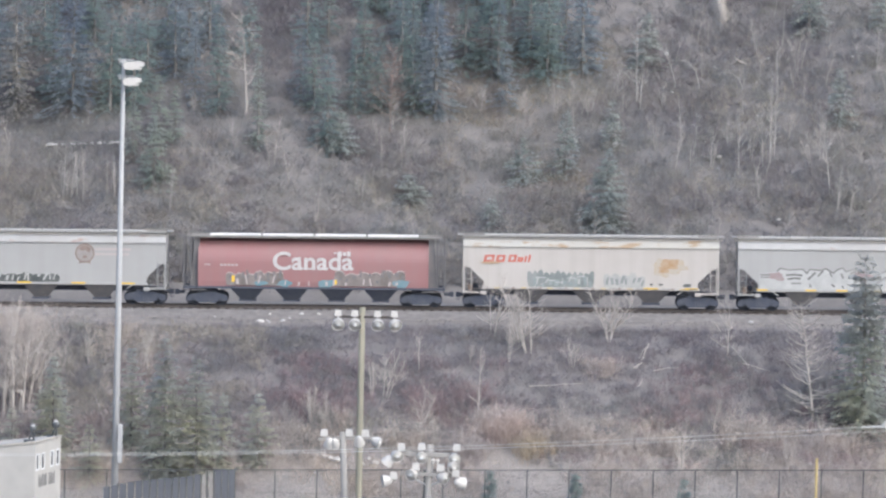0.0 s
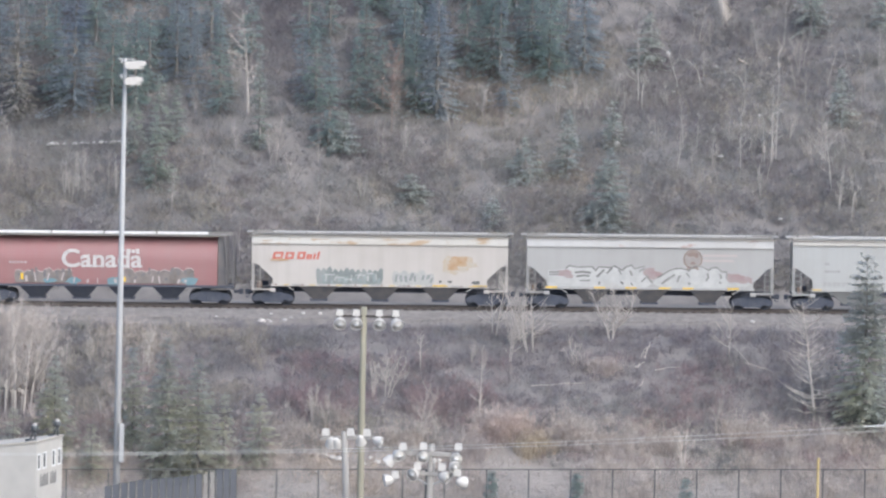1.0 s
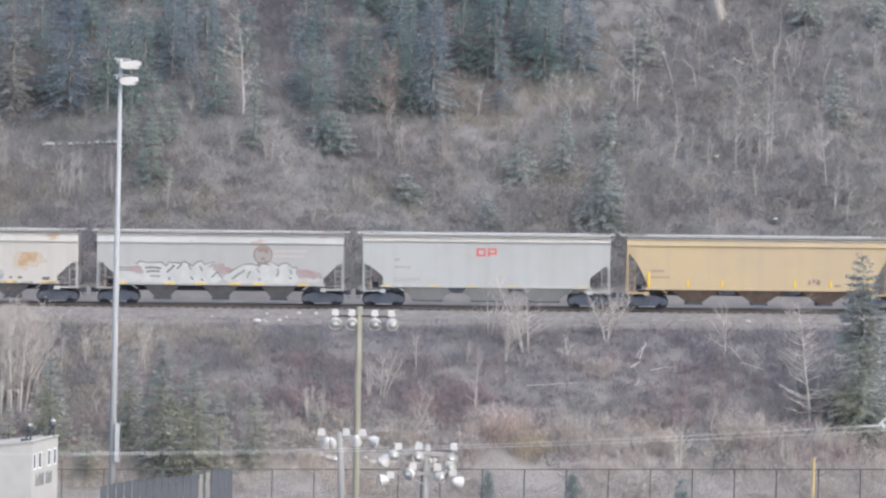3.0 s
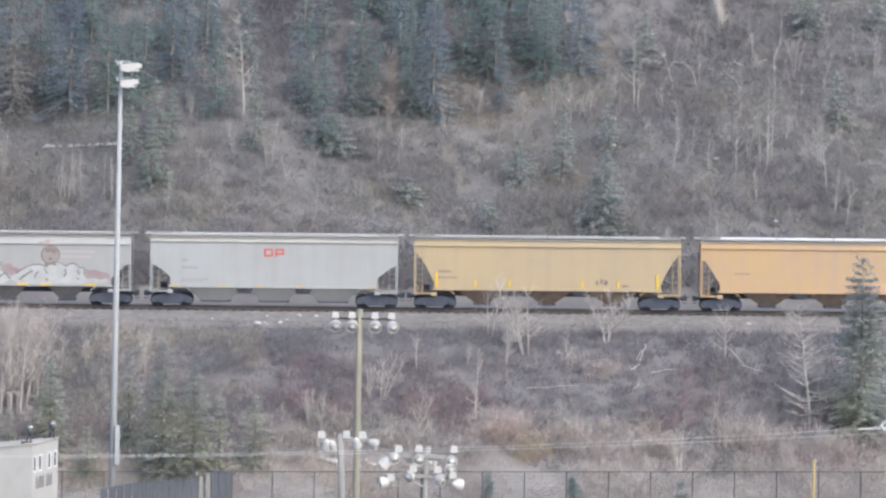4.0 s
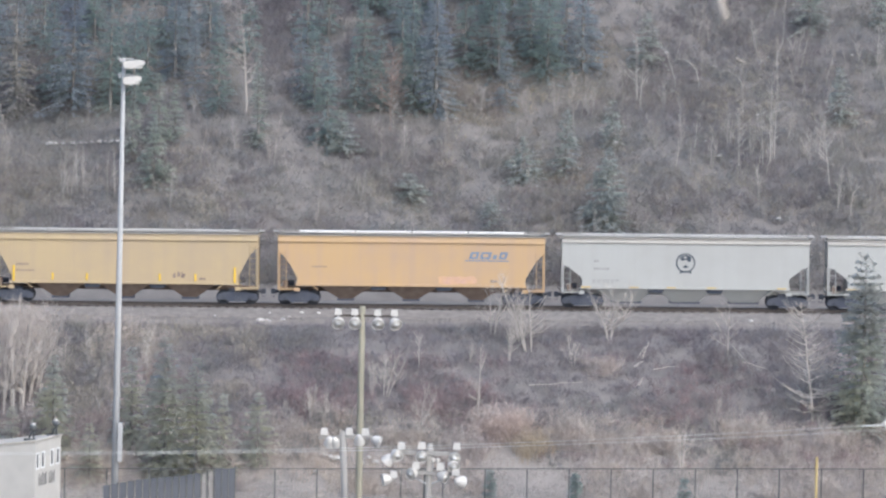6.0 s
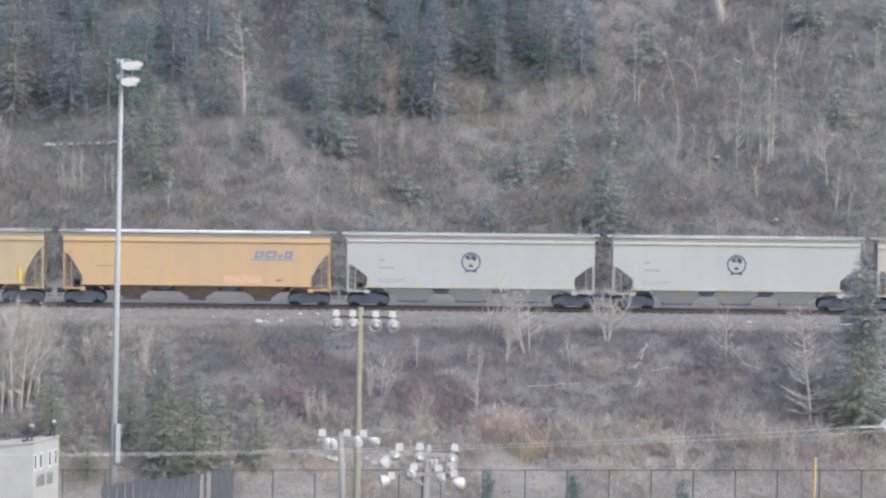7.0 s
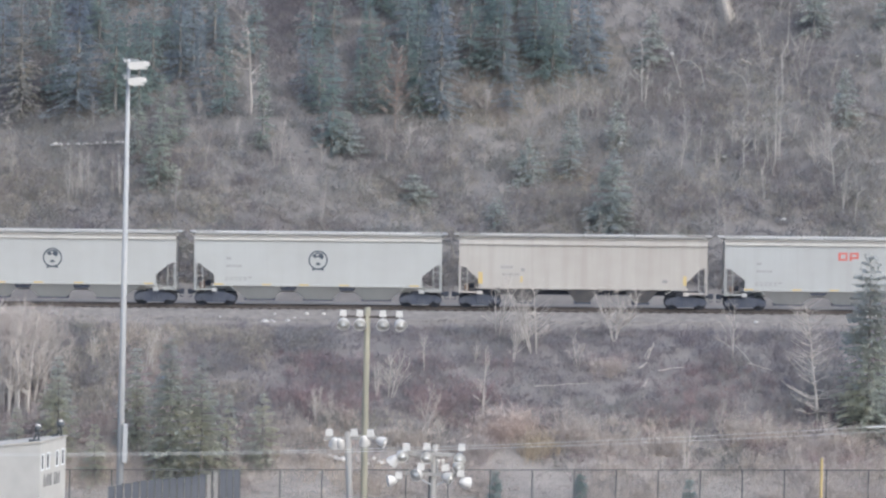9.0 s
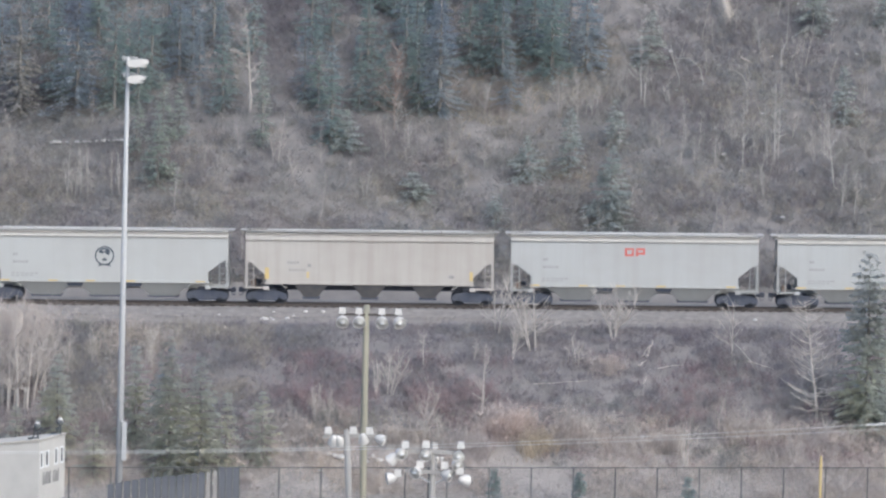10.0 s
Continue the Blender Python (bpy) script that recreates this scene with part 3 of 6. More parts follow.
    # Added thin dark plates stand for the dark gaps between neighbouring bays.
    if bay_paint is not BAY_DARK:
        for i in range(1, bays):
            x = -h + cx + 1.0 + i * span
            c = Build()
            c.prism([(x - 0.62, 1.33), (x + 0.62, 1.33), (x + 0.42, 1.03), (x - 0.42, 1.03)], -1.40, -1.34)
            part("bay_gap_dark", c, DARK_STEEL, car)
    c = Build()
    c.box(-h + 0.1, h - 0.1, -0.16, 0.16, 0.85, 1.15)
    part("centre_sill", c, DARK_STEEL if bay_paint is BAY_DARK else bay_paint, car)
    for e in (-1, 1):
        c = Build()
        c.box(min(e * h, e * (h - cx - 0.05)), max(e * h, e * (h - cx - 0.05)), -SIDE, SIDE, 1.0, 1.07)
        c.box(min(e * h, e * (h - 0.06)), max(e * h, e * (h - 0.06)), -SIDE, SIDE, 0.98, 1.16)
        part("end_platform", c, post, car)
        for s in (-1, 1):
            c = Build()
            x = e * (h - 0.04)
            c.box(x - 0.04, x + 0.04, min(s * (SIDE - 0.08), s * (SIDE + 0.02)), max(s * (SIDE - 0.08), s * (SIDE + 0.02)), 1.0, cz + 0.02)
            part("end_post", c, post, car)
            c = Build()
            c.box(e * (h - cx) - 0.18, e * (h - cx) + 0.18, min(s * (SIDE - 0.1), s * (SIDE + 0.05)), max(s * (SIDE - 0.1), s * (SIDE + 0.05)), 0.92, 1.14)
            part("jacking_pad", c, post, car)
        ladder(car, e * h - (0.55 if e > 0 else -0.12), -SIDE - 0.02, 1.05, cz + 0.1, post)
        c = Build()
        c.tube([(e * (h - 0.05), 0, 0.82), (e * (h + 0.32), 0, 0.82)], 0.11, 8)
        c.box(min(e * (h + 0.2), e * (h + 0.46)), max(e * (h + 0.2), e * (h + 0.46)), -0.16, 0.16, 0.66, 0.98)
        c.tube([(e * (h + 0.1), 0.3, 0.8), (e * (h + 0.25), 0.3, 0.45), (e * (h + 0.45), 0.2, 0.5)], 0.03, 5)
        part("coupler", c, DARK_STEEL, car)
        truck(car, e * (h - 1.36))
    c = Build()
    c.tube([(-h + 0.5, 0.3, 1.35), (-h + 1.0, 0.3, 1.35)], 0.17, 10)
    part("brake_cylinder", c, DARK_STEEL, car)
    boxed("brake_valve", (-h + 0.35, -0.9, 1.08), (-h + 0.65, -0.3, 1.55), RUST_BROWN, car)
    return car


def shield(car, x, z, ring, inner, size=0.58, fill=None):
    """A round railway emblem: a ring, a plain figure above and a plain mark below, on a small foot."""
    y = -SIDE - 0.012
    b = Build()
    n = 28
    for i in range(n):
        a, c = 2 * math.pi * i / n, 2 * math.pi * (i + 1) / n
        pts = [(x + r * math.cos(w), z + r * math.sin(w)) for r, w in ((size + 0.045, a), (size + 0.045, c), (size - 0.045, c), (size - 0.045, a))]
        b.prism(pts, y - 0.004, y)
    b.prism([(x - 0.40, z - size - 0.12), (x - 0.20, z - size - 0.05), (x + 0.20, z - size - 0.05), (x + 0.40, z - size - 0.12), (x + 0.34, z - size + 0.06), (x - 0.34, z - size + 0.06)], y - 0.006, y - 0.001)
    part("emblem_ring", b, ring, car, "round emblem")
    if fill:
        b = Build()
        b.prism([(x + (size - 0.04) * math.cos(2 * math.pi * i / n), z + (size - 0.04) * math.sin(2 * math.pi * i / n)) for i in range(n)], y + 0.002, y + 0.006)
        part("emblem_field", b, fill, car)
    b = Build()
    b.prism([(x - 0.33, z + 0.20), (x - 0.15, z + 0.13), (x, z + 0.22), (x + 0.14, z + 0.12), (x + 0.24, z + 0.04), (x + 0.34, z + 0.14), (x + 0.36, z + 0.32), (x + 0.22, z + 0.45), (x, z + 0.50),
             (x - 0.20, z + 0.45), (x - 0.37, z + 0.32)], y - 0.004, y)
    part("emblem_figure", b, inner, car)
    b = Build()
    b.prism([(x - 0.14, z - 0.32), (x + 0.14, z - 0.32), (x + 0.17, z - 0.22), (x + 0.07, z - 0.20), (x, z - 0.10), (x - 0.07, z - 0.20), (x - 0.17, z - 0.22)], y - 0.004, y)
    part("emblem_mark", b, inner, car)
    if not fill:
        b = Build()
        b.prism([(x - 0.12, z + 0.28), (x + 0.02, z + 0.30), (x + 0.10, z + 0.36), (x, z + 0.41), (x - 0.14, z + 0.37)], y - 0.007, y - 0.004)
        part("emblem_gap", b, GREY_PAINT, car)


def red_mark(car, x, z, k=1.0):
    """A red mark of two rectangular frames side by side."""
    for u, low in ((0.0, 0.0), (0.72, 0.12)):
        b = Build()
        b.prism([(x + u * k, z), (x + (u + 0.14) * k, z), (x + (u + 0.14) * k, z + 0.52 * k), (x + u * k, z + 0.52 * k)], -SIDE - 0.016, -SIDE - 0.012)
        for a, h in ((0.40, 0.12), (low, 0.12)):
            b.prism([(x + (u + 0.14) * k, z + a * k), (x + (u + 0.58) * k, z + a * k), (x + (u + 0.58) * k, z + (a + h) * k), (x + (u + 0.14) * k, z + (a + h) * k)], -SIDE - 0.016, -SIDE - 0.012)
        b.prism([(x + (u + 0.46) * k, z + (low + 0.12) * k), (x + (u + 0.58) * k, z + (low + 0.12) * k), (x + (u + 0.58) * k, z + 0.40 * k), (x + (u + 0.46) * k, z + 0.40 * k)], -SIDE - 0.016, -SIDE - 0.012)
        part("red_mark", b, LOGO_RED, car, "red painted frame-shaped mark")


def marks(car, x, z, material=GREY_MARK, n=2):
    """Small stencilled data that cannot be read."""
    rects = [(x, z, 0.12, 0.16), (x + 0.17, z, 0.12, 0.16)] + [(x + i * 0.17, z - 0.48, 0.11, 0.15) for i in range(6)]
    if n > 1:
        rects += [(x - 0.1 + i * 0.3, z - 1.18, 0.22, 0.06) for i in range(6)] + [(x - 0.1 + i * 0.3, z - 1.32, 0.2, 0.06) for i in range(5)]
    bars("stencil", rects, -SIDE - 0.011, material, car, "small grey stencilled data")


def sill_tags(car, xs, z=1.345, w=0.55, h=0.10, material=YELLOW):
    for x in xs:
        bars("reflector", [(x, z, w, h)], -SIDE - 0.075, material, car, "yellow reflector strip")


Y = -SIDE - 0.008


def train():
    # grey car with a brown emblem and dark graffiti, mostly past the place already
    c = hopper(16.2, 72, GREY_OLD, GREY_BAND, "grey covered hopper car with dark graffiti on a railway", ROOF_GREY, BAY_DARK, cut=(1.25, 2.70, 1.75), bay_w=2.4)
    shield(c, 2.85, 3.32, LOGO_BROWN, LOGO_BROWN, fill=EMBLEM_FIELD)
    bars("faded_lettering", [(3.5, 3.50, 2.3, 0.16), (3.5, 3.18, 2.2, 0.16)], Y, LOGO_PINK, c)
    mural(c, -3.2, 1.3, 1.40, 2.12, 5, Y, SPRAY_DARK, None, "dark green graffiti mass", 4, 0.06)
    slashes(c, -3.0, 1.1, 1.5, 1.8, 10, Y - 0.006, SPRAY_FADED, 5, 0.6, 0.13)
    sill_tags(c, [-1.5, 2.0, 5.2], w=0.9)
    # the red cylindrical car
    red_car()
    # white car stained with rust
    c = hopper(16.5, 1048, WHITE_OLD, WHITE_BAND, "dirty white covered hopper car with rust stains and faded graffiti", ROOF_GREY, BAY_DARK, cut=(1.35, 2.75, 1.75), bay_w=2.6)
    blocks(c, ((-6.95, 0.66, 0.46), (-6.15, 0.56, 0.46), (-5.38, 0.52, 0.48), (-4.78, 0.36, 0.33), (-4.33, 0.14, 0.40), (-4.10, 0.14, 0.50)), 3.02, Y, FADED_RED, WHITE_OLD, "faded red slanted lettering block")
    spray("rust_halo", [(5.0, 2.9, 1.75, 1.05), (4.6, 2.55, 1.0, 0.8), (5.9, 2.75, 0.9, 0.3)], Y, RUST_PALE, c, "pale orange rust bloom", 6, 0.3)
    spray("rust_patch", [(5.0, 2.95, 1.15, 0.75), (4.7, 2.62, 0.7, 0.5), (5.35, 3.1, 0.6, 0.4)], Y - 0.004, RUST_ORANGE, c, "orange rust stain", 7, 0.25)
    spray("rust_patch", [(-6.5, 2.98, 1.2, 0.16), (-7.2, 4.18, 0.9, 0.12)], Y - 0.07, RUST_ORANGE, c, "orange rust stain", 8, 0.3)
    mural(c, -4.15, 0.25, 1.38, 2.62, 12, Y, SPRAY_GREEN, None, "faded grey-green graffiti mass", 61, 0.04)
    slashes(c, -4.0, 0.1, 1.45, 2.05, 7, Y - 0.006, SPRAY_FADED, 62, 0.6, 0.10)
    slashes(c, -3.9, 0.1, 1.42, 1.7, 9, Y - 0.010, SPRAY_TEAL_GREY, 63, 0.1, 0.2)
    for x, z, w in ((-3.6, 2.02, 0.7), (-2.9, 1.84, 0.6), (-2.3, 1.72, 0.5), (-1.6, 2.0, 0.7), (-0.9, 2.1, 0.5)):
        bars("graffiti_stroke", [(x, z, w, 0.06)], Y - 0.014, SPRAY_WHITE, c, "", 0.6)
    mural(c, 0.75, 3.55, 1.40, 2.45, 5, Y, SPRAY_FADED, None, "faint grey graffiti mass", 64, 0.05)
    slashes(c, 0.8, 3.4, 1.5, 1.9, 8, Y - 0.006, SPRAY_GREEN, 65, 0.5, 0.14)
    for i in range(9):
        x = (-7.0, -5.4, -3.9, -2.3, -0.8, 0.9, 2.5, 4.1, 6.2)[i]
        spray("rust_patch", [(x, 4.20 + 0.03 * (i % 3), (0.8, 1.2, 1.1)[i % 3], 0.17)], -SIDE - 0.066, RUST_ORANGE if i % 3 else LOGO_BROWN, c, "rust stain under the eave", 70 + i, 0.3)
    for i in range(24):
        x = -6.8 + i * 0.57
        bars("sill_mark", [(x, 1.335, 0.2 + 0.16 * (i % 3), 0.07)], -SIDE - 0.075, (LOGO_BROWN, YELLOW_DULL, GREY_MARK)[(i * 7) % 3], c)
    spray("stain", [(6.2, 1.62, 0.5, 0.22), (3.9, 1.66, 0.2, 0.14), (4.5, 1.66, 0.3, 0.14)], Y, SPRAY_DARK, c, "dark stain", 12, 0.2)
    sill_tags(c, [3.4, 6.0], w=0.9)
    # grey car with large white graffiti
    c = hopper(15.9, 1527, GREY_OLD, GREY_BAND, "grey covered hopper car with big white graffiti letters", ROOF_GREY, BAY_DARK, cut=(1.3, 2.75, 1.75), bay_w=2.5)
    shield(c, 2.75, 3.28, LOGO_BROWN, LOGO_BROWN, fill=EMBLEM_FIELD)
    bars("faded_lettering", [(3.4, 3.45, 2.2, 0.15), (3.4, 3.12, 2.0, 0.15)], Y, LOGO_PINK, c)
    spray("graffiti", [(-5.5, 2.15, 1.3, 0.5), (0.0, 2.25, 1.5, 0.6), (5.4, 2.05, 1.4, 0.6), (6.2, 1.95, 0.8, 0.35)], Y, SPRAY_RED, c, "faded red graffiti patch", 20, 0.3)
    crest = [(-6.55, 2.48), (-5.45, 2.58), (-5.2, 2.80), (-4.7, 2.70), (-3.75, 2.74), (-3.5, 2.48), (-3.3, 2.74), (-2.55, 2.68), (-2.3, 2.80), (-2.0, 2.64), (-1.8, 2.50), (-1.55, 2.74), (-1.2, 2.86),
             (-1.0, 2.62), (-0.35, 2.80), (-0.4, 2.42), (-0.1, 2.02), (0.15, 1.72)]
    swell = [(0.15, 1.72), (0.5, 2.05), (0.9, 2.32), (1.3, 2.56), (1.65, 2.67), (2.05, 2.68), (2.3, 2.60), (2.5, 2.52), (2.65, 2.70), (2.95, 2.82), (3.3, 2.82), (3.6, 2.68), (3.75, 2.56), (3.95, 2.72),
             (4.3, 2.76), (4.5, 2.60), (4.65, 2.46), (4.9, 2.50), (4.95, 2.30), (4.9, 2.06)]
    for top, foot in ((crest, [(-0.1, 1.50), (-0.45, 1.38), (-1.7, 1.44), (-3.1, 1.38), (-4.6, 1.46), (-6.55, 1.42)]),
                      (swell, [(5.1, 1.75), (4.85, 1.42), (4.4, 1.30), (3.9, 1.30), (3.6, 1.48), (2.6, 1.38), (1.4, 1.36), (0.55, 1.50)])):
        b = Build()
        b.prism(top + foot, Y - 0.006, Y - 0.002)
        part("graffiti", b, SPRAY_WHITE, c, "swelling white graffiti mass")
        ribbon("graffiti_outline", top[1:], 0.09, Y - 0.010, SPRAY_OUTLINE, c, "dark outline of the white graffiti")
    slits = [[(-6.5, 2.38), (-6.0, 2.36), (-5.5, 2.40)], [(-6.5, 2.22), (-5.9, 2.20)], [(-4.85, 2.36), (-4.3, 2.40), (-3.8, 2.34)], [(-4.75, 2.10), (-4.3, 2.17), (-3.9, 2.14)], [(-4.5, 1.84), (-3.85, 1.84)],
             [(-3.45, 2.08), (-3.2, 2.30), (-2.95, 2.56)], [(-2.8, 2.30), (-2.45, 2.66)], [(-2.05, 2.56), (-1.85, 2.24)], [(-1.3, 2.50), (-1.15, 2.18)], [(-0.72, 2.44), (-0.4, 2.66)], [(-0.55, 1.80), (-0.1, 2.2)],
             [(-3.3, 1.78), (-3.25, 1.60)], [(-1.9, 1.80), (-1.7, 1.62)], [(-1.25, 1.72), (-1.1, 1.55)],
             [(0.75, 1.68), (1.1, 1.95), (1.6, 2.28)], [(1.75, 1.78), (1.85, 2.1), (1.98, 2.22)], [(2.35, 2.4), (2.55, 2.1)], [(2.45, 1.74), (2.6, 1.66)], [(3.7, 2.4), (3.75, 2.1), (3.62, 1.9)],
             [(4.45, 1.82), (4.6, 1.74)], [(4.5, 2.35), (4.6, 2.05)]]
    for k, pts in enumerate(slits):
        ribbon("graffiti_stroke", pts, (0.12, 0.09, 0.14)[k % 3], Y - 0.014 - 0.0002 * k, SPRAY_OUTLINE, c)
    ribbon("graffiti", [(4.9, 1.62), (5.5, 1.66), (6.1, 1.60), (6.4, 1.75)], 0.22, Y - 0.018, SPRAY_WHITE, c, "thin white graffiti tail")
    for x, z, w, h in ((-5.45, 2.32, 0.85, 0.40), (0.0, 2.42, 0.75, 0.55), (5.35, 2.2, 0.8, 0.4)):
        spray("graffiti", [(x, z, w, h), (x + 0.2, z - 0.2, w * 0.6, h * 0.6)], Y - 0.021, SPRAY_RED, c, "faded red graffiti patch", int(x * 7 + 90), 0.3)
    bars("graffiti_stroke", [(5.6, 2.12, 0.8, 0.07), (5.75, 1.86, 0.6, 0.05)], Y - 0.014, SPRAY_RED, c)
    sill_tags(c, [-6.7, -3.6, -1.6, 0.6, 2.1, 5.0], w=0.72)
    # clean grey cars
    grey("light grey covered hopper car with a red mark", 1999, GREY_DUSTY, "mark")
    # buff and orange cars
    c = hopper(17.2, 2484, BUFF, BUFF, "buff yellow covered hopper car with yellow marker strips", ROOF_GREY, RUST_BROWN, cut=(1.3, 3.72, 1.75), curved=True, band_z=4.09, bay_w=3.4)
    for mark in [(-7.22, 1.42, 0.14, 1.0), (7.02, 1.42, 0.14, 1.0)] + [(x, 1.5, 0.12, 0.46) for x in (-4.7, -2.5, 2.2, 4.5)]:
        bars("marker", [mark], Y - 0.08, YELLOW, c, "bright yellow marker strip")
    bars("stencil", [(-7.0 + i * 0.17, 2.42, 0.12, 0.14) for i in range(5)] + [(-7.0 + i * 0.2, 2.05, 0.15, 0.09) for i in range(6)] + [(4.8, 1.58, 0.4, 0.13)], Y, LOGO_BROWN, c)
    spray("graffiti", [(3.2 + i * 0.28, 1.85 + 0.08 * (i % 2), 0.22, 0.34) for i in range(3)], Y, LOGO_BROWN, c, "brown scrawl", 31, 0.4)
    c = hopper(17.2, 2992, ORANGE, ORANGE, "orange covered hopper car with blue lettering bars", ROOF_GREY, RUST_BROWN, cut=(1.25, 3.45, 1.80), curved=True, band_z=4.09,
               hatch=HATCH_WHITE, hatch_lift=0.05, bay_w=3.6)
    blocks(c, ((3.70, 0.56, 0.46), (4.38, 0.68, 0.46), (5.20, 0.26, 0.28), (5.60, 0.50, 0.46)), 3.10, Y, LOGO_BLUE, ORANGE, "blue painted slanted lettering block", 0.3)
    bars("blue_line", [(3.42, 2.96, 2.85, 0.07)], Y, LOGO_BLUE, c, "thin blue painted line", 0.3)
    spray("graffiti", [(2.2 + i * 0.55, 1.72, 0.9, 0.5) for i in range(4)], Y, SPRAY_PURPLE, c, "faded mauve spray paint", 33, 0.2)
    bars("stencil", [(-6.4 + i * 0.2, 2.48, 0.15, 0.08) for i in range(5)] + [(5.1, 1.6, 0.42, 0.15)], Y, LOGO_BROWN, c)
    grey("light grey covered hopper car with a round black emblem", 3478, GREY_PAINT, "shield")
    grey("light grey covered hopper car with a round black emblem", 3949, GREY_PAINT, "shield")
    c = hopper(16.0, 4419, BEIGE, BEIGE, "beige covered hopper car streaked with brown dirt", ROOF_GREY, BAY_DARK, cut=(1.35, 2.75, 1.75), bay_w=2.3, post=WHITE_OLD, band_z=4.10)
    bars("stencil", [(-5.3 + i * 0.2, 2.6, 0.15, 0.16) for i in range(4)] + [(-5.2 + i * 0.19, 2.15, 0.13, 0.12) for i in range(6)] + [(-4.0, 2.4, 0.24, 0.22), (5.1, 1.75, 0.34, 0.2)], Y, GREY_MARK, c)
    for mark in ((-6.75, 1.6, 0.28, 0.75), (6.45, 1.6, 0.22, 0.6), (-4.05, 1.7, 0.16, 0.4)):
        bars("reflector", [mark], Y, YELLOW_DULL, c, "dull yellow reflector strip")
    grey("dusty light grey covered hopper car with a red mark", 4889, GREY_DUSTY, "mark")
    grey("light grey covered hopper car streaked with dirt", 5361, GREY_DUSTY, "none")


def grey(label, s, paint, emblem):
    c = hopper(15.95, s, paint, CAR_WHITE, label, CAR_WHITE, paint, band_z=4.22, cut=(1.3, 2.78, 1.95), bay_w=3.9, gutter=ROOF_GREY, bay_low=0.85)
    marks(c, -5.9, 2.98)
    if emblem == "shield":
        shield(c, 0.0, 3.0, LOGO_BLACK, LOGO_BLACK)
    elif emblem == "mark":
        red_mark(c, -0.65, 3.32)
    sill_tags(c, [-6.7, -3.6, -1.2, 1.4, 5.9], w=0.6, material=YELLOW_DULL)
    return c


def red_car():
    """A red car with a rounded tank body between open end platforms."""
    s, length = 557, 16.9
    h, x0 = length / 2, (557 - 783.0) / 27.51
    car = root("hopper_car", x0, TRACK_Y, RAIL_Z + GRADE * x0, "faded red cylindrical covered hopper car with white lettering and graffiti", "freight car", "cars of the freight train")
    TRAIN.append((car, x0))
    a, e = -h + 1.05, h - 1.15
    sect = [(1.46, 1.26), (1.50, 1.6), (1.51, 2.1)] + [(1.51 * math.cos(w), 2.7 + 1.72 * math.sin(w)) for w in [math.pi / 2 * (0.9 * i / 11) for i in range(12)]]
    ring = [(-y, z) for y, z in sect] + [(y, z) for y, z in reversed(sect)]
    b = Build()
    b.prism(ring, a, e, "x")
    part("body", b, RED_PAINT, car, smooth=False)
    for i in range(1, 5):
        x = a + (e - a) * i / 5
        b = Build()
        b.prism([(y * 1.006, z + 0.004) for y, z in ring], x - 0.03, x + 0.03, "x")
        part("body_seam", b, RED_PAINT, car)
    for x in (a, e):
        b = Build()
        b.prism([(y * 1.02, 2.85 + (z - 2.85) * 1.015) for y, z in ring], x - 0.07, x + 0.07, "x")
        part("end_ring", b, RED_PAINT, car)
    b = Build()
    b.box(-h + 0.5, h - 0.5, -1.5, 1.5, 4.40, 4.47)
    part("roof", b, DUSTY_STEEL, car)
    for i in range(4):
        x = -6.75 + i * 3.4
        b = Build()
        b.prism([(-0.5, 4.47), (-0.46, 4.62), (0.46, 4.62), (0.5, 4.47)], x, x + 3.25, "x")
        part("hatch_cover", b, HATCH_WHITE, car, "white hatch cover")
    for sgn in (-1, 1):
        b = Build()
        b.box(-h, h, min(sgn * 1.42, sgn * 1.55), max(sgn * 1.42, sgn * 1.53), 1.13, 1.26)
        part("side_sill", b, DARK_STEEL, car)
        b = Build()
        b.box(-h + 0.2, h - 0.2, min(sgn * 1.0, sgn * 1.45), max(sgn * 1.0, sgn * 1.45), 4.50, 4.54)
        part("running_board", b, ROOF_GREY, car)
        end = sgn * h
        b = Build()
        b.box(min(end, end - sgn * 1.5), max(end, end - sgn * 1.5), -1.5, 1.5, 0.98, 1.05)
        part("end_platform", b, BAY_DARK, car)
        for y in (-1.45, 1.45):
            for dx in (0.06, 0.5):
                b = Build()
                b.box(end - sgn * dx - 0.05, end - sgn * dx + 0.05, y - 0.05, y + 0.05, 1.0, 4.40)
                part("end_post", b, BAY_DARK, car)
        b = Build()
        b.prism([(end - sgn * 0.5, 1.1), (end - sgn * 0.75, 4.4), (end - sgn * 1.05, 4.4), (end - sgn * 1.05, 1.1)], -1.2, 1.2)
        part("end_frame", b, BAY_DARK, car)
        ladder(car, end - (0.5 if sgn > 0 else -0.08), -1.52, 1.05, 4.4, BAY_DARK)
        b = Build()
        b.tube([(end - sgn * 0.05, 0, 0.82), (end + sgn * 0.45, 0, 0.82)], 0.11, 8)
        b.box(min(end + sgn * 0.3, end + sgn * 0.56), max(end + sgn * 0.3, end + sgn * 0.56), -0.16, 0.16, 0.66, 0.98)
        part("coupler", b, DARK_STEEL, car)
        truck(car, sgn * (h - 1.55))
    for x in (-4.3, -1.45, 1.45, 4.3):
        b = Build()
        b.v = [(x - 1.15, -1.44, 1.2), (x + 1.15, -1.44, 1.2), (x + 1.15, 1.44, 1.2), (x - 1.15, 1.44, 1.2), (x - 0.42, -0.75, 0.38), (x + 0.42, -0.75, 0.38),
               (x + 0.42, 0.75, 0.38), (x - 0.42, 0.75, 0.38)]
        b.f = [(0, 1, 5, 4), (1, 2, 6, 5), (2, 3, 7, 6), (3, 0, 4, 7), (4, 5, 6, 7)]
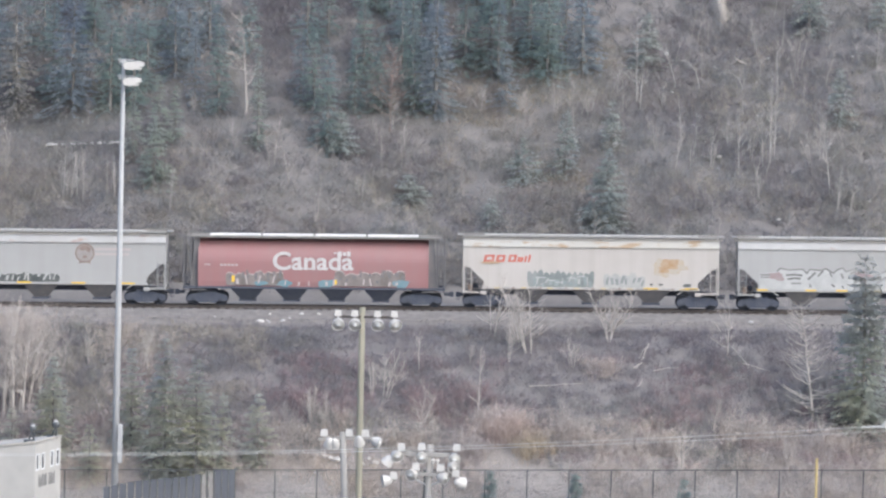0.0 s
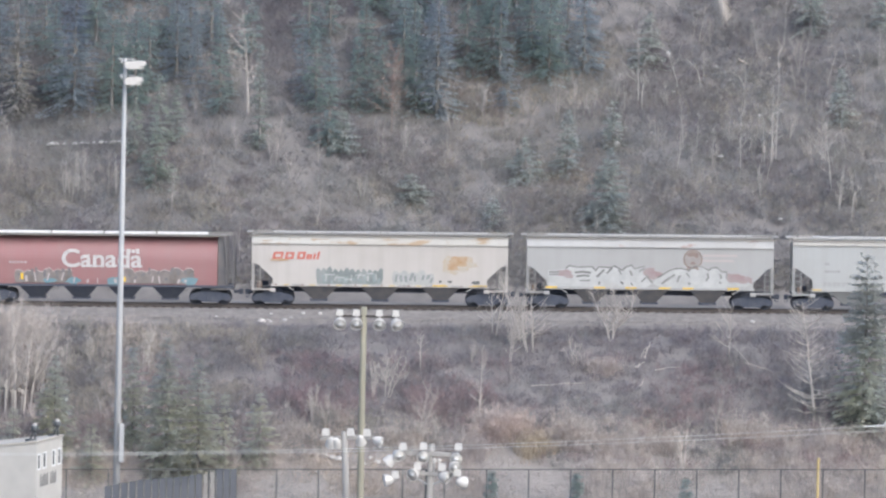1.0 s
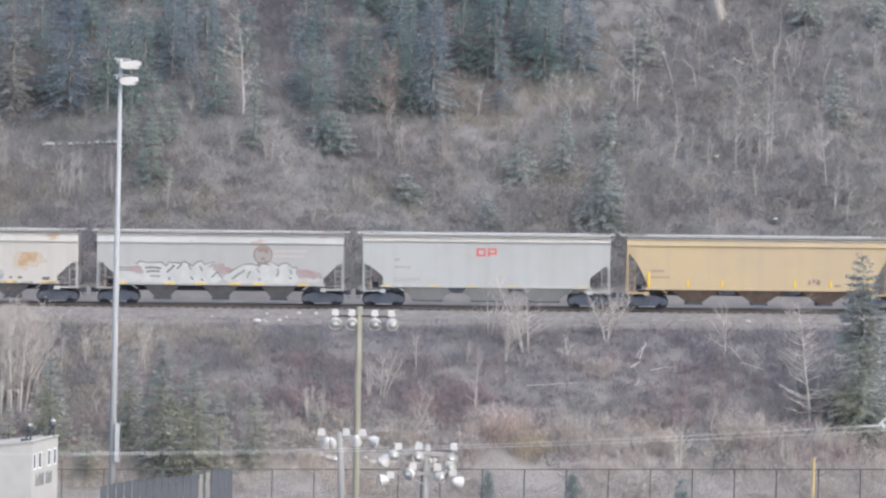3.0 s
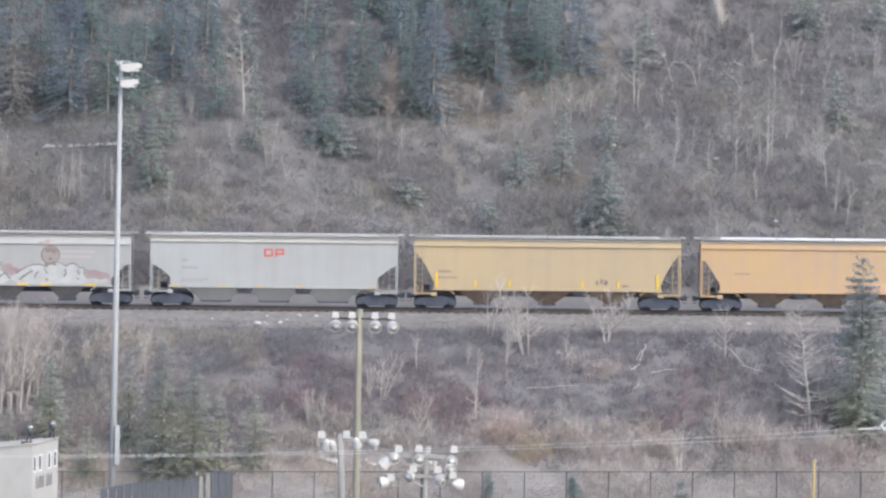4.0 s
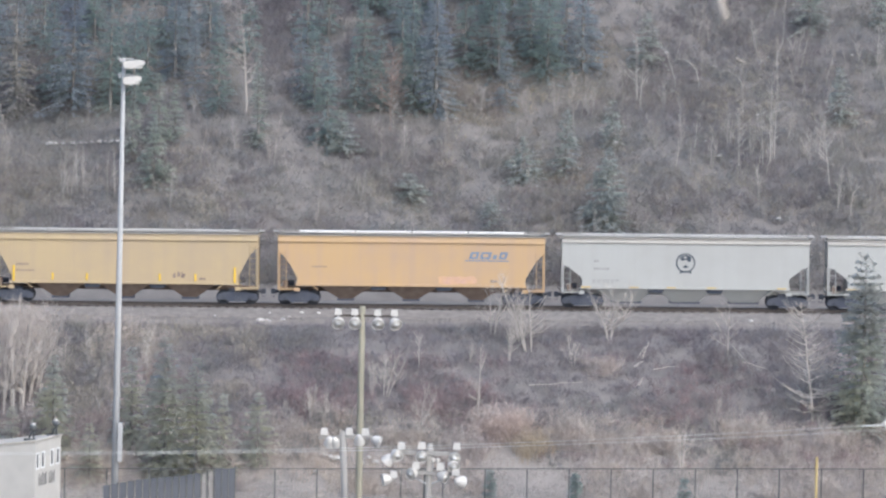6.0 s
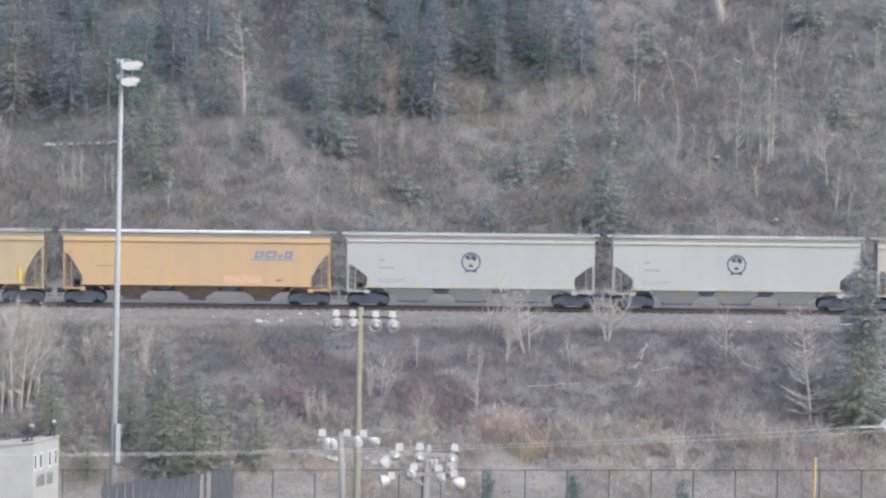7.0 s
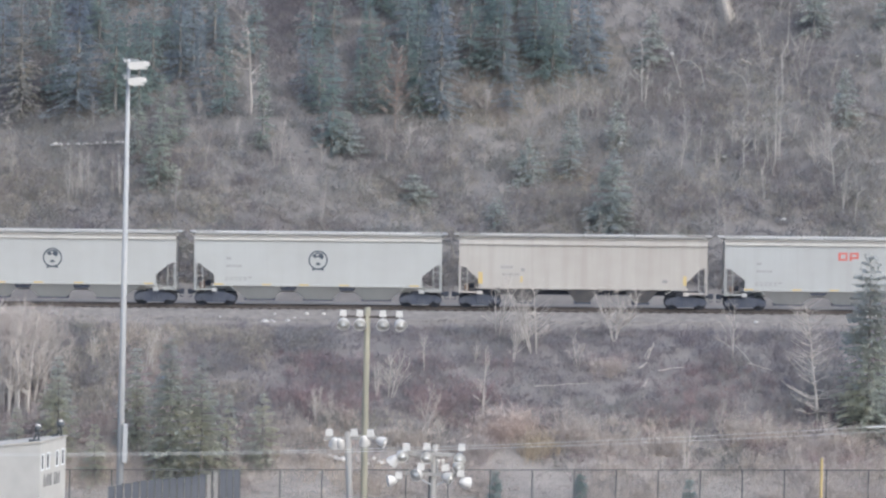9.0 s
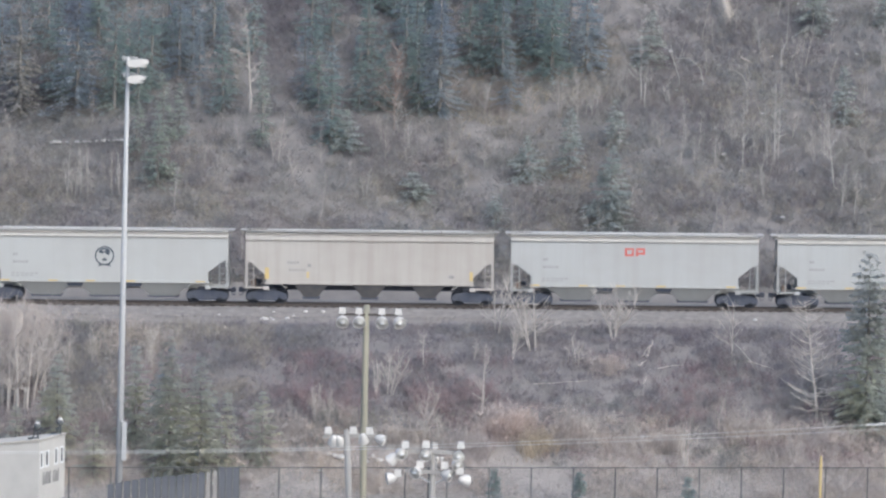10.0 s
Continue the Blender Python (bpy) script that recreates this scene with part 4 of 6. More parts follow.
        # Navy base colour carries the shade that these bays lie in.
        ob = part("hopper_bay", b, DARK_STEEL, car)
        b = Build()
        b.box(x - 0.55, x + 0.55, -0.8, 0.8, 0.28, 0.38)
        part("discharge_gate", b, DARK_STEEL, ob)
    y = -1.535
    word("Canada", 1.12, LOGO_WHITE, "lettering", car, -2.70, y, 2.40, 1.09, "white painted word in heavy letters")
    bars("serif", [(-1.26, 2.40, 0.20, 0.09), (-0.98, 2.40, 0.34, 0.09), (-0.46, 2.40, 0.36, 0.09), (0.46, 2.40, 0.18, 0.09), (1.22, 2.40, 0.20, 0.09), (1.92, 2.40, 0.20, 0.09),
                   (-1.02, 3.12, 0.16, 0.08), (1.26, 3.44, 0.18, 0.09)], y - 0.001, LOGO_WHITE, car)
    bars("flag", [(1.56, 3.26, 0.22, 0.32), (1.84, 3.31, 0.22, 0.22), (2.12, 3.26, 0.22, 0.32)], y, LOGO_WHITE, car, "small white flag shape")
    bars("stencil", [(-7.05 + i * 0.13, 2.60, 0.09, 0.12) for i in range(3)] + [(-6.05 + i * 0.24, 2.58, 0.17, 0.14) for i in range(5)], y, LOGO_PINK, car)
    mural(car, -5.75, -1.9, 1.34, 2.28, 6, y, SPRAY_GREY, LOGO_PINK, "grey-brown graffiti mass", 41, 0.06)
    mural(car, 1.25, 5.95, 1.34, 2.42, 6, y, SPRAY_GREY, LOGO_PINK, "grey-brown graffiti mass with a pale upper line", 42, 0.02)
    slashes(car, -5.6, -2.1, 1.5, 1.9, 9, y - 0.008, BAY_DARK, 43, 0.3, 0.14)
    slashes(car, 1.5, 5.8, 1.5, 2.0, 10, y - 0.008, BAY_DARK, 45, 0.4, 0.16)
    slashes(car, -5.6, 5.9, 1.34, 1.5, 14, y - 0.016, LOGO_PINK, 46, 0.3, 0.12)
    spray("graffiti", [(0.75, 1.52, 1.2, 0.5), (-1.9, 1.50, 1.0, 0.4), (5.6, 1.55, 1.0, 0.5), (-3.4, 1.48, 0.8, 0.3)], y - 0.012, SPRAY_TEAL, car, "teal graffiti patch", 44, 0.25)
    for mark in ((-5.3, 1.55, 0.18, 0.42), (1.35, 1.45, 0.12, 0.3)):
        bars("reflector", [mark], y - 0.02, YELLOW, car, "yellow reflector strip")


train()


# ---------- trees ----------
def triangles(name, corners, material):
    """One mesh of loose triangles, from an array of their corners."""
    v = np.ascontiguousarray(corners, dtype=np.float32).reshape(-1, 3)
    me = bpy.data.meshes.new(name)
    me.vertices.add(len(v))
    me.vertices.foreach_set("co", v.ravel())
    me.loops.add(len(v))
    me.loops.foreach_set("vertex_index", np.arange(len(v)))
    me.polygons.add(len(v) // 3)
    me.polygons.foreach_set("loop_start", np.arange(0, len(v), 3))
    me.materials.append(material)
    me.update(calc_edges=True)
    return me


def spruce(x, y, h, width, needles, label, group, seed, dense=1.0, slim=0.95, tiered=0.5):
    """A spruce: a tapered trunk and drooping boughs, each hung with many small sprays of needles."""
    rng = np.random.default_rng(seed)
    tree = root("spruce_tree", x, y, ground(x, y) - 0.1, label, "tree", group, rng.uniform(0, 360))
    lean = rng.uniform(-0.015, 0.015) * h
    b = Build()
    b.tube([(0, 0, 0), (lean * 0.4, 0, h * 0.5), (lean, 0, h * 0.985)], [0.013 * h + 0.02, 0.008 * h + 0.01, 0.006], 6)
    part("trunk", b, SPRUCE_BARK, tree)
    n = int(34 * h * (0.55 + 0.25 * width) * dense)
    k = np.where(rng.random(n) < 0.62, 0.03 + 0.955 * (1 - np.sqrt(1 - 0.985 * rng.random(n))), rng.uniform(0.45, 0.985, n))
    tiers = max(6, h / 0.42)
    k = np.where(rng.random(n) < tiered, (np.floor(k * tiers) + 0.5 + rng.normal(0, 0.16, n)) / tiers, k).clip(0.02, 0.985)
    side = rng.uniform(0, 2 * np.pi)
    a = rng.uniform(0, 2 * np.pi, n)
    skirt = 0.72 + 0.28 * np.minimum(1, k * 7)
    uneven = 1 + 0.16 * np.sin(2 * a + side) + 0.12 * np.sin(11 * k + 3 * a)
    r = width / 2 * (1 - k) ** slim * skirt * uneven * rng.uniform(0.55, 1.12, n) + 0.14
    up = 0.35 * k - rng.uniform(0.05, 0.45, n) * (1 - k)
    m = np.maximum(6, (r / 0.07).astype(int))
    a, r, up, k = (np.repeat(q, m) for q in (a, r, up, k))
    c = len(a)
    u = 1 - 0.86 * rng.random(c) ** 1.5
    p = np.column_stack([r * u * np.cos(a) + lean * k, r * u * np.sin(a), h * k + r * u * up - 0.10 * r * u * u + 0.12 * r * np.maximum(0, u - 0.7)])
    p += rng.normal(0, 0.035, (c, 3))
    w = a + rng.choice((-1, 1), c) * rng.uniform(0.1, 1.3, c)
    l = (0.14 + 0.13 * np.minimum(r, 1.3) * (1.1 - 0.7 * u)) * rng.uniform(0.6, 1.4, c)
    tip = p + np.column_stack([np.cos(w), np.sin(w), -rng.uniform(-0.1, 0.75, c)]) * l[:, None]
    roll = rng.uniform(-1.2, 1.2, c)
    q = (np.column_stack([-np.sin(w) * np.cos(roll), np.cos(w) * np.cos(roll), np.sin(roll)]) * (l * rng.uniform(0.16, 0.30, c))[:, None])
    leader = np.array([[(lean - 0.05, 0, h * 0.95), (lean + 0.05, 0, h * 0.95), (lean, 0, h * 1.01)], [(lean, -0.05, h * 0.95), (lean, 0.05, h * 0.95), (lean, 0, h * 1.01)]])
    corners = np.concatenate([np.stack([p - q, p + q, tip], 1), leader])
    tagged(part("crown", triangles("crown", corners, needles), needles, tree), kind="stuff")
    return tree


def bare_tree(x, y, h, width, bark, label, group, seed, stems=1, fine=1.0, lean=0.0, thick=1.0, name="bare_tree", least=0.012, limb=0.34, rise=(0.3, 1.3), path=None, split=False, first=0.22):
    """A leafless tree: wandering stems, ascending limbs and forking twigs. path: the stem's own bends, as steps aside and up."""
    rng = random.Random(seed)
    tree = root(name, x, y, ground(x, y) - 0.05, label, "tree", group)

    def twig(c, p, d, l, r, depth):
        mid = p + d * l * 0.5 + Vector((rng.uniform(-1, 1), rng.uniform(-1, 1), rng.uniform(-0.9, 0.2))) * l * 0.07
        q = p + d * l + Vector((0, 0, l * 0.10))
        c.tube([p, mid, q], [r, r * 0.75, r * 0.4], 3, False)
        if depth == 0:
            return
        for _ in range(rng.randint(2, 3) if depth > 1 else rng.randint(2, 4)):
            u = rng.uniform(0.3, 1.0)
            w = (d + Vector((rng.uniform(-1, 1), rng.uniform(-1, 1), rng.uniform(-0.2, 0.85))) * 0.62).normalized()
            twig(c, p.lerp(q, u), w, l * rng.uniform(0.35, 0.6), r * 0.5, depth - 1)

    for s in range(stems):
        t, c = Build(), Build()
        hh = h * (1 if s == 0 else rng.uniform(0.65, 0.95))
        a = rng.uniform(0, 6.28)
        off = Vector((math.cos(a), math.sin(a), 0)) * (0.0 if stems == 1 else rng.uniform(0.03, 0.12) * width)
        tilt = Vector((rng.uniform(-1, 1) * 0.03 + lean, rng.uniform(-0.05, 0.05), 0)) * hh + off * (3.0 if stems > 1 else 0)
        if path:
            pts = [Vector((0, 0, 0))] + [Vector((dx, rng.uniform(-0.1, 0.1), dz)) for dx, dz in path]
        else:
            pts, wob = [], Vector((0, 0, 0))
            for i in range(10):
                k = i / 9
                wob += Vector((rng.uniform(-1, 1), rng.uniform(-1, 1), 0)) * 0.011 * hh
                pts.append(off + tilt * (k ** 1.3) + wob * k + Vector((0, 0, hh * k)))
        n = len(pts) - 1
        r0 = (0.009 * hh + 0.022) * thick
        t.tube(pts, [r0 * (1 - 0.82 * i / n) for i in range(n + 1)], 6)
        part("trunk", t, bark, tree)
        for i in range(int((10 + hh * 2.2) * fine)):
            k = rng.uniform(first, 0.98)
            f = k * n
            p = pts[int(f)].lerp(pts[min(n, int(f) + 1)], f - int(f))
            a = rng.uniform(0, 6.28)
            d = Vector((math.cos(a), math.sin(a), rng.uniform(*rise) * (0.35 + k))).normalized()
            l = width / 2 * rng.uniform(0.45, 1.0) * (1.15 - 0.75 * k) + 0.12
            twig(c, p, d, l, max(least, r0 * limb * (1 - 0.6 * k)), 2)
            if split:
                part("limb", c, bark, tree)
                c = Build()
        if not split:
            tagged(part("branchwork", c, bark, tree), kind="stuff")
    return tree


HILL_SPRUCES = [(-29.8, 431.1, 10.7, 3.9), (-25.8, 430.4, 9.7, 4.5), (-23.2, 430.1, 10.3, 2.7), (-21.6, 430.5, 8.6, 2.7), (-17.4, 432.2, 6.0, 1.6), (-15.7, 430.5, 7.6, 2.5),
                (-27.3, 432.4, 8.4, 2.5), (-19.0, 435.4, 7.3, 2.4), (-9.1, 431.5, 6.3, 2.5), (-8.1, 427.3, 7.6, 3.3), (-10.1, 432.7, 6.1, 2.0), (-6.3, 432.6, 5.6, 2.1),
                (-4.5, 432.7, 6.3, 2.4), (-0.7, 432.5, 10.4, 3.9), (-2.2, 432.6, 7.0, 2.4), (1.3, 438.3, 7.5, 3.3), (4.2, 434.5, 4.8, 2.1), (3.1, 437.7, 8.4, 4.1),
                (7.1, 437.3, 7.5, 4.1), (9.8, 443.5, 5.4, 2.4), (-5.8, 436.7, 6.5, 2.4), (-3.1, 434.9, 7.7, 2.4)]
OLIVE_SPRUCES = [(-21.3, 424.4, 4.9, 1.7), (-19.7, 421.2, 5.0, 2.5), (-19.6, 425.5, 5.2, 1.9), (-18.5, 426.5, 4.0, 1.7), (-12.8, 426.4, 6.9, 1.4)]
RIGHT_SPRUCES = [(27.3, 430.9, 4.2, 2.2), (25.8, 443.8, 4.1, 3.0), (30.9, 443.1, 3.4, 2.0), (14.2, 441.0, 4.2, 2.4), (8.3, 425.9, 4.8, 2.2)]
LOW_SPRUCES = [(5.4, 425.4, 3.2, 2.5), (11.0, 417.4, 5.8, 3.8), (-2.4, 423.1, 2.2, 3.1), (-7.0, 426.9, 3.2, 2.4), (3.2, 418.8, 2.6, 1.8), (11.5, 428.5, 3.3, 1.7)]
BANK_SPRUCES = [(-23.3, 374.5, 6.2, 3.5), (-20.9, 371.8, 3.5, 2.3), (-18.6, 375.0, 6.5, 2.6), (-16.4, 372.0, 8.7, 3.8), (-14.5, 372.0, 7.7, 3.4), (-10.9, 373.8, 4.4, 2.7),
                (-13.0, 372.6, 5.2, 2.0), (-25.8, 374.7, 2.9, 1.7)]
FIELD_SPRUCES = [(3.1, 367.9, 2.5, 1.15), (8.2, 368.0, 2.4, 1.15), (14.7, 368.2, 2.1, 1.1)]
BLUFF_ASPENS = [(13.4, 435.8, 7.2, 2.6, -0.01), (20.1, 424.1, 4.7, 2.3, -0.05), (21.8, 425.2, 4.2, 1.2, -0.06), (22.3, 425.0, 6.6, 1.3, 0.01), (22.6, 425.8, 5.3, 1.4, 0.03), (26.2, 421.7, 5.9, 2.7, -0.15),
                (18.2, 424.5, 2.8, 0.9, 0.0), (16.3, 428.2, 3.4, 1.2, -0.05), (17.2, 427.1, 2.5, 1.3, 0.09), (13.6, 435.8, 3.2, 1.2, 0.12), (12.0, 436.1, 2.5, 1.0, 0.12), (30.3, 437.6, 3.4, 1.6, 0.07),
                (29.1, 438.0, 2.3, 1.0, -0.14)]
SLOPE_ASPENS = [(-11.6, 424.7, 3.7, 1.5, 0.08), (-8.7, 424.7, 2.9, 1.2, 0.0), (-3.6, 430.5, 2.5, 1.6, 0.06), (0.3, 430.9, 2.9, 1.3, -0.24), (3.9, 430.6, 2.1, 1.0, 0.11), (2.5, 427.0, 2.3, 1.3, -0.1),
                (8.9, 431.8, 4.0, 2.2, -0.04)]
SLOPE_SAPLINGS = [(-25.7, 420.5, 3.2, 1.3), (-25.3, 420.2, 3.4, 1.1), (-24.8, 420.7, 3.0, 1.1), (-24.3, 420.5, 3.6, 1.4), (-14.3, 426.1, 2.2, 1.9), (-11.9, 424.5, 2.2, 1.2),
                  (-17.4, 430.4, 1.9, 1.2), (-4.6, 429.6, 1.7, 1.2), (-2.8, 429.1, 2.1, 1.2), (1.1, 424.3, 1.9, 1.0), (2.4, 433.6, 1.9, 2.0), (5.8, 433.6, 1.9, 1.7),
                  (-22.2, 420.6, 3.0, 1.0), (-29.8, 422.4, 3.2, 1.2), (-5.6, 421.9, 2.2, 0.8), (-8.6, 418.6, 2.2, 0.9), (-18.5, 418.7, 3.0, 0.9)]
BLUFF_SAPLINGS = [(7.7, 433.2, 3.3, 2.0), (10.1, 432.7, 2.1, 1.6), (18.3, 424.5, 1.7, 0.9), (21.4, 420.4, 2.2, 0.8), (25.2, 424.8, 2.4, 1.9), (26.6, 419.5, 3.0, 1.5),
                  (14.5, 427.1, 2.1, 1.2), (15.4, 434.9, 1.9, 1.2), (24.9, 439.3, 2.7, 2.0), (22.1, 442.9, 2.3, 1.6), (21.0, 426.3, 3.0, 1.2), (19.5, 427.7, 2.4, 1.6),
                  (23.6, 428.4, 1.7, 1.6)]
BANK_ASPENS = [(1, -26.6, 379.0, 5.6, 1.5, -0.03), (1, -26.0, 378.9, 6.9, 1.9, -0.04), (1, -25.5, 379.5, 6.4, 2.1, 0.08), (1, -25.1, 381.8, 4.0, 1.4, 0.04), (1, -24.3, 385.3, 2.0, 1.4, 0.25),
               (2, -25.0, 382.0, 4.2, 3.2, 0.25), (2, -26.9, 379.5, 5.6, 2.6, 0.02), (2, -23.3, 383.7, 2.5, 1.4, 0.03), (2, -21.8, 385.1, 2.0, 1.3, 0.0), (2, -18.6, 384.5, 2.8, 1.7, 0.03),
               (1, -18.1, 383.9, 2.2, 1.4, 0.0), (1, -1.3, 384.7, 2.3, 1.1, 0.0), (3, -3.4, 381.1, 2.8, 2.2, 0.06), (3, -7.8, 377.7, 2.2, 1.7, 0.0), (2, -1.4, 375.6, 3.6, 2.1, 0.09)]
TRACKSIDE_ASPENS = [(1, 2.4, 378.8, 4.4, 1.5, 0.0), (2, 4.3, 385.6, 2.1, 1.8, 0.15), (2, 3.2, 389.9, 3.8, 2.0, 0.02), (3, 5.5, 386.8, 4.3, 2.5, -0.15), (2, 5.1, 388.3, 3.9, 1.8, -0.2), (1, 17.9, 386.2, 3.5, 2.5, -0.02),
                    (2, 14.7, 374.7, 3.4, 1.7, 0.0)]
BANK_SAPLINGS = [(-7.0, 377.3, 2.2, 1.5), (-9.0, 376.9, 1.9, 1.4), (-4.1, 380.8, 2.4, 1.4), (7.7, 376.2, 2.7, 1.7), (9.2, 375.8, 2.4, 2.1), (11.4, 376.2, 2.0, 1.6),
                 (19.7, 377.1, 2.2, 1.7), (16.7, 378.8, 2.2, 1.5), (23.8, 376.9, 2.0, 2.1), (19.0, 376.5, 2.5, 2.1), (8.3, 385.0, 1.9, 1.4), (-10.5, 377.0, 1.9, 1.4),
                 (0.1, 375.2, 2.2, 1.7), (21.3, 374.7, 2.5, 1.7), (26.7, 373.0, 2.2, 1.7), (1.8, 385.5, 1.5, 1.1)]
LEFT_ASPENS = [(-27.9, 379.2, 6.2, 2.6, 0.05), (-27.2, 380.4, 6.8, 2.8, -0.02), (-26.3, 380.2, 6.6, 3.0, 0.05), (-25.7, 379.8, 6.0, 2.6, 0.10), (-25.2, 380.6, 5.2, 2.4, 0.16), (-24.6, 381.4, 4.2, 2.0, 0.10),
               (-27.6, 378.4, 4.6, 2.0, 0.0)]
BENT = [(-20.78, 379.00, ((0, 0.5), (-0.02, 1.0), (-0.25, 1.45), (0.1, 2.1))), (16.17, 438.3, ((0, 0.4), (-0.35, 1.51), (-0.7, 2.53), (-1.5, 2.92))), (17.8, 437.2, ((0, 0.4), (-0.23, 1.43), (-0.92, 2.17), (-2.03, 2.1))),
        (20.77, 436.25, ((0, 0.4), (-0.34, 1.02), (-0.98, 1.33), (-1.93, 1.19))), (13.63, 434.95, ((0, 0.4), (0.04, 1.66), (0.27, 2.22), (0.65, 2.62))),
        (23.36, 439.15, ((0, 0.4), (-0.04, 1.48), (0.35, 2.24), (0.40, 3.6), (0.44, 5.19))), (-27.81, 432.65, ((0, 0.39), (-0.1, 1.18), (-0.34, 1.41), (-0.81, 1.36))),
        (27.4, 418.4, ((0, 0.38), (0.14, 1.87), (0.52, 2.18))), (19.14, 385.4, ((0, 0.2), (-0.73, 1.04), (-1.34, 1.59)))]


def trees():
    n = 100
    hill, foot, bare, bank = "spruces on the hillside", "spruces at the foot of the bank", "bare trees on the hillside", "bare trees on the bank"
    for x, y, h, w in HILL_SPRUCES:
        n += 1
        if n == 101:
            spruce(x, y, h, w, NEEDLES_DRY, "half-dry brownish spruce on the wooded hillside", hill, n, 0.5)
        else:
            spruce(x, y, h, w * 1.05, NEEDLES_BLUE if n % 3 == 0 else NEEDLES, "dark green spruce on the wooded hillside", hill, n, 0.5 if w > 3.2 else 0.68)
    for x, y, h, w in OLIVE_SPRUCES:
        n += 1
        spruce(x, y, h, w * 1.1, NEEDLES_PALE, "slim pale green spruce at the edge of the wood", hill, n, 0.8)
    for x, y, h, w in RIGHT_SPRUCES:
        n += 1
        spruce(x, y, h, w * 1.25, NEEDLES_DULL, "single dark spruce among leafless trees", hill, n, 0.85)
    for x, y, h, w in LOW_SPRUCES:
        n += 1
        spruce(x, y, h, w * 1.35, NEEDLES_DULL, "thin dull green spruce among the brush", hill, n, 0.85)
    for x, y, h, w in BANK_SPRUCES:
        n += 1
        spruce(x, y, h, w * 1.08, NEEDLES_OLIVE, "green spruce at the foot of the railway bank", foot, n, 1.05, 0.84, 0.85)
    spruce(25.9, 379.3, 11.1, 5.0, NEEDLES_GREY, "tall dark spruce standing before the railway", foot, 71, 0.9, 0.58, 0.9)
    for x, y, h, w in FIELD_SPRUCES:
        n += 1
        spruce(x, y, h, w, NEEDLES, "small young spruce behind the field fence", "young spruces by the fence", n, 2.4)
    rng = random.Random(6)
    for i in range(30):
        n += 1
        x = rng.uniform(-32, -13) if i < 15 else rng.uniform(-11, 10)
        spruce(x, rng.uniform(433, 442) if i < 15 else rng.uniform(437, 444), rng.uniform(5.0, 8.5), rng.uniform(2.2, 3.4), NEEDLES_BLUE if i % 2 else NEEDLES,
               "dark green spruce on the wooded hillside", hill, n, 0.5)
    rng = random.Random(5)
    for i in range(30):
        n += 1
        spruce(rng.uniform(-33, 12), rng.uniform(442, 462), rng.uniform(7, 11), rng.uniform(2.8, 4), NEEDLES_BLUE if i % 2 else NEEDLES, "dark green spruce high on the wooded hillside", hill, n, 0.5)
    bare_tree(-13.8, 430.1, 7.5, 3.9, PALE_BARK, "pale leafless dead aspen among spruces", bare, 11, thick=1.1, fine=1.35, limb=0.36, rise=(0.0, 1.1), split=True, first=0.28,
              path=((0.05, 0.9), (-0.02, 2.0), (-0.12, 3.4), (-0.15, 4.6), (-0.32, 5.7), (-0.45, 7.3)))
    bare_tree(-3.8, 430.9, 5.6, 3.9, RED_BARK, "leafless tree with fine reddish twigs", bare, 12, fine=3.4, thick=0.7, least=0.016, rise=(0.5, 1.5), split=True)
    for i, (x, y, path) in enumerate(BENT):
        bare_tree(x, y, 2.4, 1.4, HILL_BARK, "pale bent leafless tree", bare if y > 400 else bank, 13 + i, thick=1.5, fine=0.5, path=path, split=True, first=0.5)
    for x, y, h, w, lean in BLUFF_ASPENS + SLOPE_ASPENS:
        n += 1
        bare_tree(x, y, h, w, HILL_BARK if x > 10 else GREY_BARK, "pale leafless aspen on the hillside", bare, n, thick=0.75, fine=1.5, limb=0.42, lean=lean, split=True)
    for x, y, h, w in SLOPE_SAPLINGS + BLUFF_SAPLINGS:
        n += 1
        bare_tree(x, y, h, w, GREY_BARK if n % 2 else HILL_BARK, "slim leafless sapling on the hillside", bare, n, stems=2, name="bare_sapling", rise=(0.6, 1.8))
    for k, x, y, h, w, lean in BANK_ASPENS + TRACKSIDE_ASPENS:
        n += 1
        bare_tree(x, y, h, w * 1.1, PALE_BARK, "pale leafless aspen on the railway bank", bank, n, stems=k, fine=1.3, thick=1.15, limb=0.40, lean=lean, rise=(0.5, 1.6), split=True)
    for x, y, h, w, lean in LEFT_ASPENS:
        n += 1
        bare_tree(x, y, h, w, PALE_BARK, "pale leafless aspen in a clump on the railway bank", bank, n, stems=1, fine=2.2, thick=1.0, limb=0.42, lean=lean, rise=(0.6, 1.7), split=True, least=0.021, first=0.3)
    for s, path in enumerate((((-0.2, 0.9), (-0.7, 1.9), (-1.3, 3.4)), ((0.3, 1.0), (0.9, 1.7), (1.35, 2.5), (1.3, 3.3)), ((0.0, 1.2), (0.15, 2.2), (-0.1, 3.5)))):
        bare_tree(10.5 + 0.1 * s, 388.7, 3.6, 2.6, PALE_BARK, "pale leafless aspen with spreading stems on the railway bank", bank, 290 + s, thick=1.3, fine=1.6, limb=0.4, path=path, rise=(0.4, 1.4), split=True)
    bare_tree(22.9, 380.2, 7.4, 4.6, PALE_BARK, "tall pale leafless aspen with many thin side branches", bank, 301, fine=3.2, limb=0.42, rise=(-0.1, 0.55), split=True, least=0.019, thick=1.15,
              path=((-0.02, 0.8), (-0.15, 1.9), (-0.39, 3.6), (-0.52, 5.0), (-0.75, 6.4), (-0.91, 7.4)), first=0.12)
    for x, y, h, w in BANK_SAPLINGS:
        n += 1
